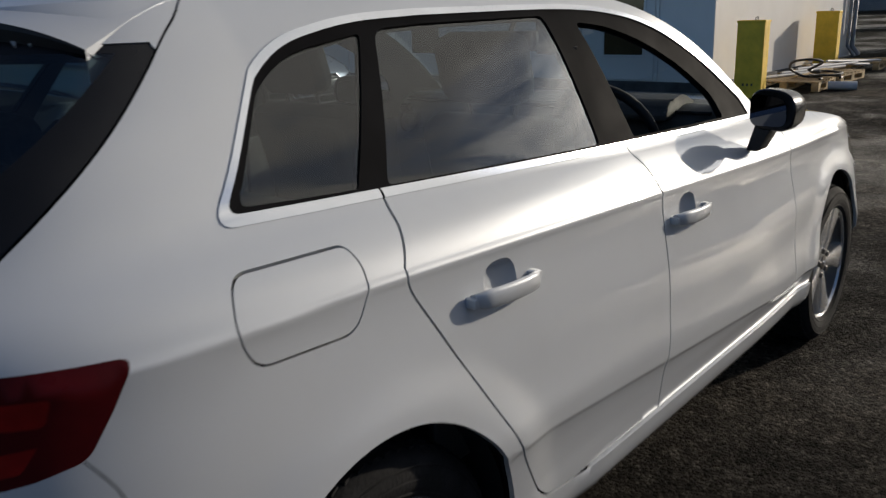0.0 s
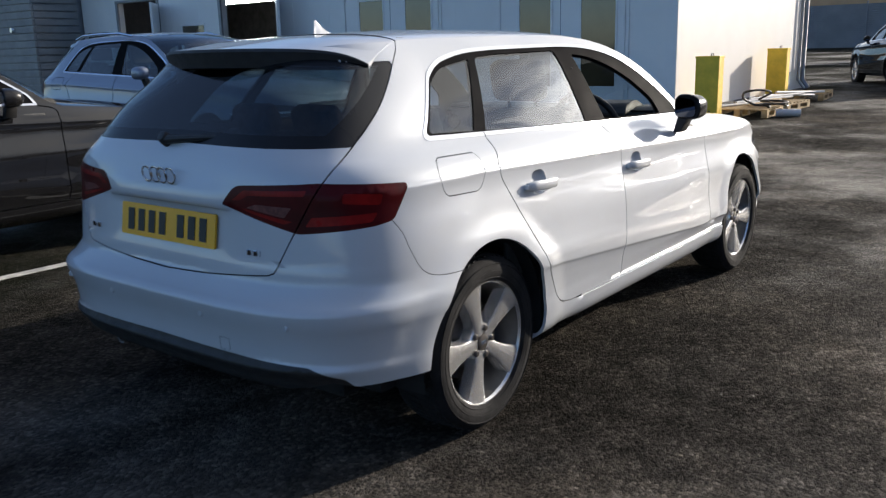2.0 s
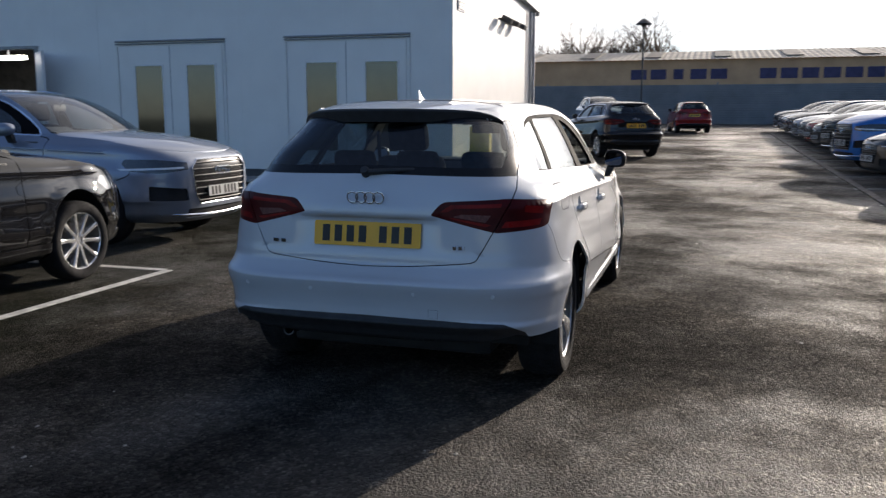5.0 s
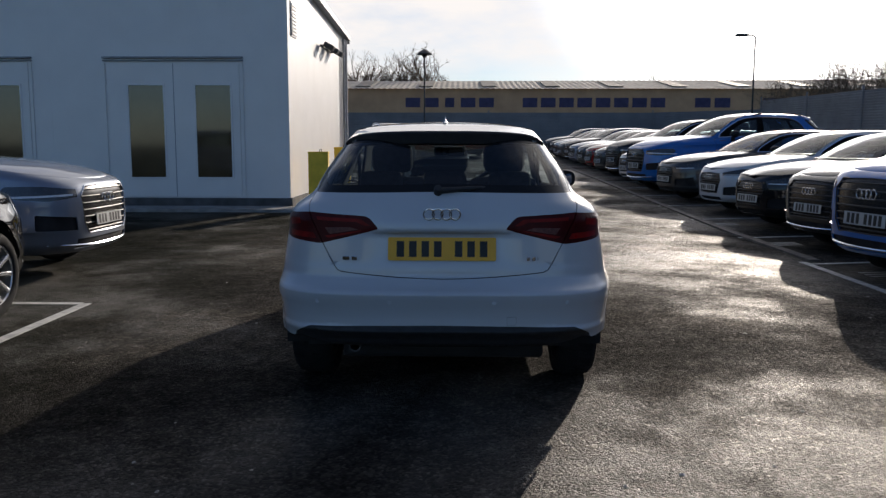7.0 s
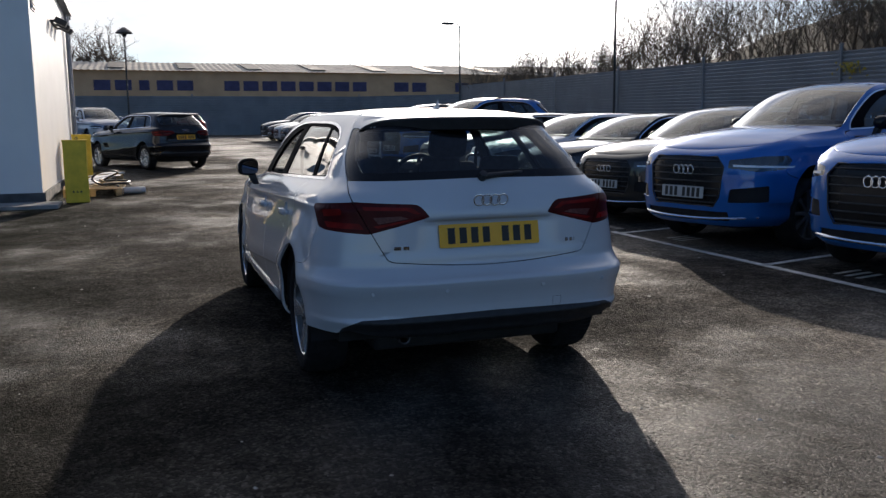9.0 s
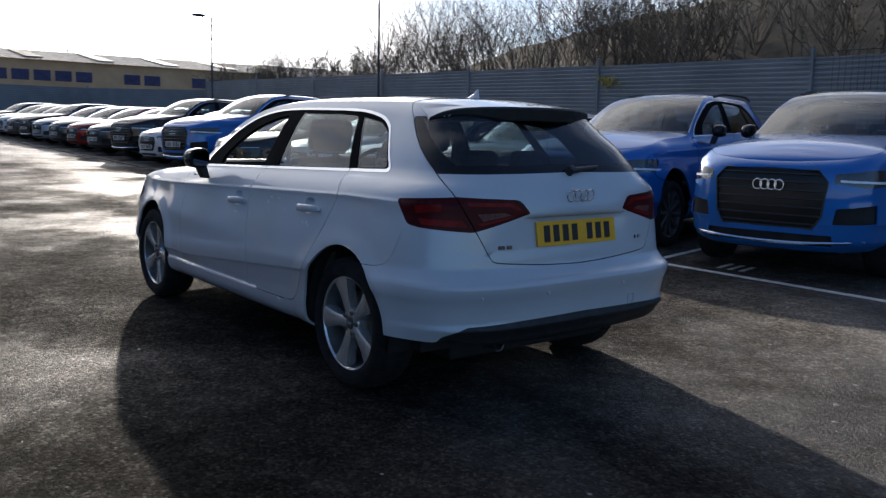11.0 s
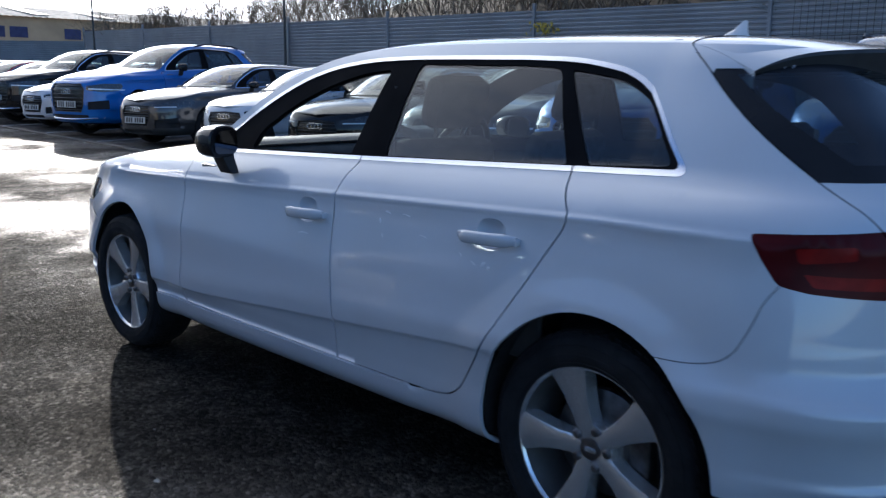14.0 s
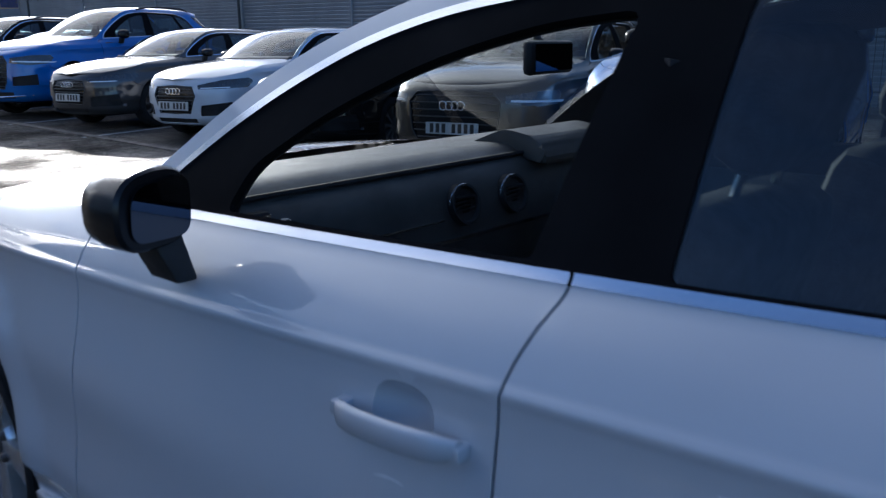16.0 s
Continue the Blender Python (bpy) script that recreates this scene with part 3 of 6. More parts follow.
def skin_part(car, name, az, tri, material, sides, depth=.012, label="", sunk=0.0, parent=None):
    """One panel of the skin, on the given sides (1 right, -1 left), with its edges turned inwards."""
    used, back = np.unique(tri, return_inverse=True)
    t = back.reshape(-1, 3)
    p, n = surf(az[used, 0], az[used, 1]), skin_normal(az[used, 0], az[used, 1])
    p = p - n * sunk
    geo = np.cross(p[t[:, 1]] - p[t[:, 0]], p[t[:, 2]] - p[t[:, 0]])
    flip = np.einsum("ij,ij->i", geo, n[t[:, 0]]) < 0
    t[flip] = t[flip][:, ::-1]
    count = {}
    for f in t:
        for i, j in ((f[0], f[1]), (f[1], f[2]), (f[2], f[0])):
            count[(i, j)] = count.get((i, j), 0) + 1
    rim = [(i, j) for i, j in count if (j, i) not in count]
    verts, norms, faces = [], [], []
    for s in sides:
        m = np.array([s, 1, 1])
        o = len(verts)
        verts += list(p * m)
        norms += list(n * m)
        faces += [tuple(f[::s] + o) for f in t]
        if depth:
            for i, j in rim:
                if abs(p[i][0]) < .004 and abs(p[j][0]) < .004:
                    continue
                e = np.cross(p[j] - p[i], n[i])
                e = e / max(np.linalg.norm(e), 1e-9)
                k = len(verts)
                verts += [p[i] * m, p[j] * m, (p[j] - n[j] * depth) * m, (p[i] - n[i] * depth) * m]
                norms += [e * m] * 4
                faces.append((k + 1, k, k + 3, k + 2) if s > 0 else (k, k + 1, k + 2, k + 3))
    return raw(name, verts, faces, material, parent or car, label, norms)


def sheet(car, name, rows, material, n=24, power=2.3, label="", thick=0.0):
    """A panel that spans the car between its two edges; rows of (a at the edge, y and z at the middle)."""
    verts, k = [], 2 * n + 1
    for a, yc, zc in rows:
        e = surf(a, float(top_z(a)))
        for i in range(-n, n + 1):
            t = math.sin(i / n * math.pi / 2)
            q = (1 - abs(t) ** power) ** (1 / 1.5)
            verts.append((e[0] * t, e[1] + (yc - e[1]) * (1 - t * t), e[2] + (zc - e[2]) * q))
    faces = [(r * k + i, r * k + i + 1, (r + 1) * k + i + 1, (r + 1) * k + i) for r in range(len(rows) - 1) for i in range(k - 1)]
    bm = bmesh.new()
    vs = [bm.verts.new(v) for v in verts]
    for f in faces:
        bm.faces.new([vs[i] for i in f])
    if sum(f.normal.z for f in bm.faces if f.normal_update() is None) < 0:
        bmesh.ops.reverse_faces(bm, faces=bm.faces)
    me = bpy.data.meshes.new(name)
    for f in bm.faces:
        f.smooth = True
    bm.to_mesh(me)
    bm.free()
    return linked(name, me, material, car, label)


def fine_rows(rows, n):
    a = [r[0] for r in rows]
    s = np.linspace(0, 1, len(rows))
    u = np.linspace(0, 1, n)
    ca, cy, cz = (curve(*zip(s, [r[i] for r in rows])) for i in range(3))
    return [(float(ca(t)), float(cy(t)), float(cz(t))) for t in u]


def wheel(car, where, scale=(1, 1, 1), fine=True, style="five", turn=0.0):
    """An alloy wheel on its tyre; its outer face looks along +x."""
    n = 72 if fine else 36
    rim_r = .228
    bm = bmesh.new()
    lathe(bm, [(rim_r - .012, .026), (rim_r - .006, .034), (rim_r + .003, .036), (rim_r + .003, .028), (rim_r - .010, .022)], n)
    bmesh.ops.delete(bm, geom=[f for f in bm.faces if len(f.verts) > 4], context="FACES_ONLY")
    barrel = bmesh.new()
    lathe(barrel, [(rim_r - .010, .024), (.200, -.03), (.194, -.12), (rim_r - .008, -.150), (rim_r, -.158)], n)
    bmesh.ops.delete(barrel, geom=[f for f in barrel.faces if len(f.verts) > 4], context="FACES_ONLY")
    arms = []
    spokes = {"five": 5, "ten": 10, "thin": 7}[style]
    for i in range(spokes):
        m = Matrix.Rotation(2 * math.pi * i / spokes + turn, 4, "X")
        w0, w1, w2 = {"five": (.027, .037, .060), "ten": (.014, .015, .02), "thin": (.018, .02, .034)}[style]
        rows = [(.030, w0 * .95, .012), (.062, w0, .014), (.10, w0 * 1.04, .018), (.15, w1, .021), (.19, (w1 + w2) / 2, .025), (.2235, w2, .029)]
        arm = bmesh.new()
        top, low = [], []
        for r, w, h in rows:
            top.append([arm.verts.new(m @ Vector((h + (.004 if abs(k) < .8 else 0), k * w, r))) for k in (-1, -.72, 0, .72, 1)])
            low.append([arm.verts.new(m @ Vector((h - .045, k * w * 1.08, r))) for k in (-1, 1)])
        for q in range(len(rows) - 1):
            for k in range(4):
                arm.faces.new((top[q][k], top[q][k + 1], top[q + 1][k + 1], top[q + 1][k]))
            arm.faces.new((low[q][0], top[q][0], top[q + 1][0], low[q + 1][0]))
            arm.faces.new((top[q][4], low[q][1], low[q + 1][1], top[q + 1][4]))
        arms.append(arm)
    hub = part("wheel", bm, M["alloy"], car, "five-spoke silver alloy wheel" if style == "five" else "silver alloy wheel", True, where)
    hub.scale = scale
    part("rim_barrel", barrel, M["barrel"], hub, "inner rim, coloured dark for the shade behind the spokes", True)
    part("wheel_centre", lathe(bmesh.new(), [(.0, .010), (.03, .012), (.066, .013), (.072, .004), (.074, -.05)], 40), M["alloy"], hub, smooth=True)
    for arm in arms:
        part("spoke", arm, M["alloy"], hub, smooth=True)
    bm = bmesh.new()
    lathe(bm, [(.225, .034), (.234, .042), (.255, .049), (.28, .049), (.298, .042), (.309, .030), (.3155, .010), (.317, -.05), (.3155, -.12), (.309, -.144), (.298, -.158), (.26, -.166), (.228, -.156), (.218, -.150)], n)
    bmesh.ops.delete(bm, geom=[f for f in bm.faces if len(f.verts) > 4], context="FACES_ONLY")
    tyre = part("tyre", bm, M["rubber"], hub, smooth=True)
    bm = bmesh.new()
    if fine:
        for k in range(64):
            m = Matrix.Rotation(2 * math.pi * k / 64, 4, "X")
            box(bm, .008, .026, -.0105, .0105, .303, .3155, m=m @ Matrix.Rotation(.25, 4, "Z"))
            box(bm, -.045, .006, -.0105, .0105, .308, .3195, m=m @ Matrix.Rotation(-.25, 4, "Z"))
            box(bm, -.105, -.055, -.0105, .0105, .308, .3195, m=m @ Matrix.Rotation(-.25, 4, "Z"))
        part("tread", bm, M["rubber"], hub)
        bm = bmesh.new()
        for r in (.238, .262, .288):
            torus(bm, (.0480 if r > .24 else .0435, 0, 0), r, .0022, "x", n, 6)
        part("sidewall_ribs", bm, M["rubber"], hub, smooth=True)
        bm = bmesh.new()
        lathe(bm, [(0, .021), (.022, .021), (.029, .019), (.031, .010)], 32)
        part("hub_cap", bm, M["iron"], hub, "dark grey hub cap with ring emblem", True)
        bm = bmesh.new()
        for k in range(4):
            torus(bm, (.0215, (k - 1.5) * .0085, 0), .0062, .0011, "x", 20, 5)
        part("hub_emblem", bm, M["satin"], hub, smooth=True)
        for k in range(5):
            bm = bmesh.new()
            u = 2 * math.pi * (k + .5) / 5 + turn
            lathe(bm, [(0, .024), (.008, .024), (.0115, .020), (.012, .006)], 12, m=Matrix.Translation((0, math.sin(-u) * .052, math.cos(u) * .052)))
            part("wheel_bolt", bm, M["iron"], hub, "dark wheel bolt", True)
    bm = bmesh.new()
    lathe(bm, [(.06, -.03), (.145, -.045), (.148, -.047), (.148, -.068), (.145, -.07), (.06, -.07)], 40)
    part("brake_disc", bm, M["iron"], hub, "worn iron brake disc", True)
    if fine:
        part("brake_caliper", boxed(-.075, -.03, .085, .15, -.06, .06, bevel=.01), M["iron"], hub)
    return hub


def arch_liner(car, hub_y):
    for s in (1, -1):
        bm = bmesh.new()
        rows = []
        for u in np.linspace(-.2, math.pi + .2, 32):
            rows.append([bm.verts.new((s * x, hub_y - .02 + .362 * math.cos(u), .332 + .385 * math.sin(u))) for x in (.825 if hub_y < 1 else .775, .42)])
        for a, b in zip(rows, rows[1:]):
            bm.faces.new((a[0], a[1], b[1], b[0]))
        bm.faces.new([r[1] for r in rows])
        part("wheel_arch_liner", bm, M["inner"], car, "black plastic wheel arch liner")


def mirror_part(car, s, paint_name, detail=True):
    """A door mirror: a rounded dark shell on a foot, with its glass looking back."""
    m = Matrix.Translation((s * .870, 1.668, 1.040)) @ Matrix.Diagonal((s, 1, 1, 1))
    bm = bmesh.new()
    rows = []
    for y, k in ((-.045, .93), (-.04, 1.0), (0, 1.0), (.035, .92), (.065, .72), (.085, .42), (.092, .12)):
        ring = []
        for i in range(28):
            u = 2 * math.pi * i / 28
            c, q = math.cos(u), math.sin(u)
            x = .072 * math.copysign(abs(c) ** .62, c) * (k if k > .5 else k)
            z = .060 * math.copysign(abs(q) ** .7, q) * k * (1 - .16 * (c > 0) * c * (q > 0))
            ring.append(bm.verts.new((x + y * .1 - (1 - k) * .02, y - x * (.28 if y < -.03 else .18 if y < .01 else .06), z + .10 * x * (1 if q > 0 else .4) * -.3)))
        rows.append(ring)
    for a, b in zip(rows, rows[1:]):
        for i in range(28):
            bm.faces.new((a[i], a[(i + 1) % 28], b[(i + 1) % 28], b[i]))
    bm.faces.new(rows[-1])
    bm.faces.new(rows[0])
    bmesh.ops.transform(bm, matrix=m, verts=bm.verts)
    shell = part("door_mirror", bm, M[paint_name], car, "gloss black door mirror shell" if paint_name == "black_gloss" else "", True)
    bm = bmesh.new()
    prism(bm, rounded([(-.062, -.046), (.060, -.042), (.056, .038), (-.060, .050)], .03, 5), -.0475, -.0445, "y")
    bmesh.ops.transform(bm, matrix=m @ Matrix.Translation((0, -.003, 0)) @ Matrix.Rotation(radians(-15.6), 4, "Z") @ Matrix.Rotation(radians(3), 4, "X"), verts=bm.verts)
    part("mirror_glass", bm, M["mirror"], shell, "mirror glass")
    bm = bmesh.new()
    prism(bm, [(-.055, -.045), (.000, -.045), (-.040, -.125), (-.078, -.125)], -.03, .05, "y", bevel=.006)
    bmesh.ops.transform(bm, matrix=m, verts=bm.verts)
    part("mirror_foot", bm, M["black_plastic"], shell, smooth=True)
    return shell


def handle_part(car, s, y, z, paint_name):
    """A pull handle bowed out from the door, with the scooped cup behind it."""
    bm = bmesh.new()
    rings = []
    for i in range(13):
        t = i / 12
        u = (t - .5) * .205
        out = .012 + .019 * math.sin(math.pi * min(1, max(0, (t - .02) / .96))) ** .35
        h = .0185 * (1 - .35 * max(0, (.12 - t) / .12)) * (1 - .25 * max(0, (t - .9) / .1))
        x0 = float(side_width(y + u, z))
        ring = []
        for k in range(12):
            w = 2 * math.pi * k / 12
            ring.append(bm.verts.new((s * (x0 + out + .0085 * math.cos(w)), y + u, z + h * math.copysign(abs(math.sin(w)) ** .6, math.sin(w)) - .04 * u)))
        rings.append(ring)
    for a, b in zip(rings, rings[1:]):
        for k in range(12):
            bm.faces.new((a[k], a[(k + 1) % 12], b[(k + 1) % 12], b[k]))
    bm.faces.new(rings[0])
    bm.faces.new(rings[-1])
    grip = part("door_handle", bm, M[paint_name], car, "body-coloured pull handle", True)
    for e in (-.098, .098):
        x0 = float(side_width(y + e, z))
        bm = bmesh.new()
        x_in, x_out = x0 - .01, x0 + .022
        box(bm, min(s * x_in, s * x_out), max(s * x_in, s * x_out), y + e - .011, y + e + .011, z - .010, z + .010, bevel=.004)
        part("handle_mount", bm, M[paint_name], grip, smooth=True)
    # the cup's dished wall
    bm = bmesh.new()
    rings = []
    for r in (0, .3, .55, .75, .88, .96, 1.0):
        ring = []
        for k in range(28):
            w = 2 * math.pi * k / 28
            yy, zz = cup_point(y, z, w, r)
            x0 = float(surf(yy, zz)[0])
            ring.append(bm.verts.new((s * (x0 - .024 * (1 - r**3)), yy, zz)))
        rings.append(ring)
    for a, b in zip(rings[1:], rings[2:]):
        for k in range(28):
            bm.faces.new((a[k], a[(k + 1) % 28], b[(k + 1) % 28], b[k]))
    bm.faces.new(rings[1])
    part("handle_cup", bm, M[paint_name], grip, smooth=True)
    return grip


def cup_point(y, z, w, r=1.0):
    return y + .052 * r * math.copysign(abs(math.cos(w)) ** .75, math.cos(w)), z + .010 + .043 * r * math.copysign(abs(math.sin(w)) ** .85, math.sin(w))


def cup_outline(y, z):
    return [cup_point(y, z, 2 * math.pi * k / 28) for k in range(28)]


def cup_hole(az, tri, name):
    """Takes the skin away where the handle cups are dished in."""
    c = az[tri].mean(1)
    for y, z in HANDLES:
        name[inside(cup_outline(y, z), c)] = "cut"
    return name


HANDLES = [(.338, .845), (1.176, .820)]


FRONT_PLATE = (.40, .505)


def number_plate(car, yellow, rear=True):
    y = -.708 if rear else WB + .885
    z0, z1 = (.738, .850) if rear else FRONT_PLATE
    tilt = Matrix.Translation((0, y, (z0 + z1) / 2)) @ Matrix.Rotation(radians(-9 if rear else 4), 4, "X")
    h = (z1 - z0) / 2
    bm = bmesh.new()
    prism(bm, rounded([(-.26, -h), (.26, -h), (.26, h), (-.26, h)], .008, 3), -.004, .004, "y", tilt)
    plate = part("number_plate", bm, M["yellow_plate" if yellow else "white_plate"], car, "yellow rear number plate" if yellow else "white front number plate")
    s = -1 if rear else 1
    for i in range(7):
        x = (i - 3) * .060 + (.020 if i > 3 else -.020)
        part("plate_bar", boxed(x - .018, x + .018, .0035 * s if s > 0 else -.0065, .0065 if s > 0 else -.0035, -.038, .038, m=tilt), M["plate_black"], plate)
    return plate


def rings_badge(car, y, z, tilt=0.0):
    bm = bmesh.new()
    for i in range(4):
        torus(bm, ((i - 1.5) * .0415, .002 * (i % 2), 0), .0255, .0040, "y", 36, 8, .8)
    return part("badge", bm, M["chrome"], car, "chrome badge of four plain rings", True, pose(0, y, z, tilt))


def seat(car, x, y, back_z=.62):
    bm = bmesh.new()
    box(bm, x - .24, x + .24, y - .22, y + .28, .36, .52, bevel=.05)
    cushion = part("seat_cushion", bm, M["cloth"], car, smooth=True)
    bm = bmesh.new()
    m = Matrix.Translation((x, y - .22, .48)) @ Matrix.Rotation(radians(17), 4, "X")
    box(bm, -.23, .23, -.07, .06, 0, back_z, bevel=.055, m=m)
    rest = part("backrest", bm, M["cloth"], car, smooth=True)
    bm = bmesh.new()
    box(bm, -.135, .135, -.05, .05, back_z + .035, back_z + .225, bevel=.045, m=m)
    head = part("headrest", bm, M["cloth"], rest, smooth=True)
    for e in (-.07, .07):
        part("headrest_post", tube(bmesh.new(), [m @ Vector((e, 0, back_z - .05)), m @ Vector((e, 0, back_z + .08))], .007), M["chrome"], rest, "chrome post")
    return cushion


def cabin(car, detail=True):
    """The inside that shows through the windows."""
    part("cabin_floor", boxed(-.70, .70, -.45, 2.25, .26, .34), M["inner"], car)
    part("parcel_shelf", boxed(-.56, .56, -.50, -.06, .93, .955, bevel=.01), M["dash"], car)
    for x in (-.37, .37):
        seat(car, x, 1.34)
    bm = bmesh.new()
    box(bm, -.62, .62, .18, .66, .34, .52, bevel=.05)
    part("rear_bench", bm, M["cloth"], car, smooth=True)
    m = Matrix.Translation((0, .22, .48)) @ Matrix.Rotation(radians(19), 4, "X")
    part("rear_backrest", boxed(-.62, .62, -.07, .06, 0, .58, bevel=.05, m=m), M["cloth"], car, smooth=True)
    for x in (-.36, 0, .36):
        part("rear_headrest", boxed(x - .12, x + .12, -.045, .045, .57, .70, bevel=.04, m=m), M["cloth"], car, smooth=True)
    bm = bmesh.new()
    outline = rounded([(1.72, .56), (1.68, .87), (1.71, .980), (1.79, 1.028), (2.10, 1.015), (2.16, .60)], .05, 4)
    prism(bm, outline, -.66, .66, "x")
    dash = part("dashboard", bm, M["dash"], car, "dark dashboard with round air vents", True)
    for x in (-.625, .625):
        part("side_vent", boxed(x - .022, x + .022, 1.698, 1.722, .952, .988, bevel=.006), M["inner"], dash, "small side demister vent", True)
        for k in range(4):
            part("side_vent_slat", boxed(x - .019, x + .019, 1.694, 1.700, .957 + k * .0075, .960 + k * .0075), M["satin"], dash)
    part("glovebox_seam", boxed(-.60, -.16, 1.683, 1.692, .898, .901), M["satin"], dash, "fine bright seam")
    part("dash_pad_edge", tube(bmesh.new(), [(x, 1.742, 1.006) for x in np.linspace(-.64, .64, 9)], .006, 6), M["cloth"], dash, "rolled edge of the dash pad", True)
    hood = [(1.66, .98), (1.70, 1.045), (1.80, 1.062), (1.92, 1.015)]
    part("instrument_hood", prism(bmesh.new(), rounded(hood, .03, 4), .20, .52, "x", bevel=.012), M["dash"], dash, smooth=True)
    for x in (-.585, -.09, .09, .585):
        bm = bmesh.new()
        lathe(bm, [(.0, .006), (.018, .006), (.020, .0), (.036, .0), (.040, -.008), (.046, -.008), (.048, .02)], 28, "y", m=Matrix.Translation((x, 1.685, .925)) @ Matrix.Rotation(radians(-14), 4, "X"))
        part("air_vent", bm, M["black_plastic"], dash, "round black air vent", True)
        part("vent_ring", torus(bmesh.new(), (x, 1.690, .925), .044, .0028, "y", 32, 6), M["satin"], dash, "thin silver ring", True)
        bm = bmesh.new()
        for k in range(5):
            box(bm, x - .03, x + .03, 1.679, 1.700, .905 + k * .009, .908 + k * .009)
        part("vent_slat", bm, M["black_plastic"], dash)
    part("dash_trim", boxed(-.62, .62, 1.682, 1.690, .848, .856), M["satin"], dash, "thin silver trim strip")
    part("centre_console", boxed(-.13, .13, .75, 1.62, .34, .62, bevel=.03), M["dash"], car, smooth=True)
    m = Matrix.Translation((.36, 1.57, .94)) @ Matrix.Rotation(radians(-64), 4, "X")
    bm = bmesh.new()
    torus(bm, (0, 0, 0), .178, .0155, "z", 48, 10)
    bmesh.ops.transform(bm, matrix=m, verts=bm.verts)
    sw = part("steering_wheel", bm, M["black_plastic"], car, "black steering wheel with silver spokes", True)
    part("airbag_boss", boxed(-.06, .06, -.05, .05, -.03, .02, bevel=.02, m=m), M["black_plastic"], sw, smooth=True)
    for r in (0, 118, -118):
        q = m @ Matrix.Rotation(radians(r + 180), 4, "Z")
        part("wheel_spoke", boxed(-.014, .014, .04, .17, -.012, .004, bevel=.004, m=q), M["satin"], sw, smooth=True)
    bm = bmesh.new()
    box(bm, -.115, .115, -.012, .012, -.034, .034, bevel=.011, m=Matrix.Translation((0, 1.53, 1.240)) @ Matrix.Rotation(radians(12), 4, "Z"))
    im = part("interior_mirror", bm, M["black_plastic"], car, smooth=True)
    part("interior_mirror_glass", boxed(-.10, .10, -.0135, -.0125, -.027, .027, m=Matrix.Translation((0, 1.53, 1.240)) @ Matrix.Rotation(radians(12), 4, "Z")), M["mirror"], im)
    part("interior_mirror_stem", tube(bmesh.new(), [(0, 1.535, 1.25), (0, 1.585, 1.31)], .008), M["black_plastic"], im)
    for s in (1, -1):
        bm = bmesh.new()
        tube(bm, [(s * .60, .95, 1.25), (s * .60, .99, .98), (s * .66, 1.05, .5)], .012)
        part("seat_belt", bm, M["cloth"], car)
        part("door_card_front", boxed(min(s * .755, s * .775), max(s * .755, s * .775), 1.0, 1.95, .40, .93, bevel=.006), M["dash"], car)
        part("door_card_rear", boxed(min(s * .745, s * .765), max(s * .745, s * .765), .20, .98, .50, .93, bevel=.006), M["dash"], car)
    part("headlining", boxed(-.44, .44, .0, 1.22, 1.375, 1.385), M["dash"], car)


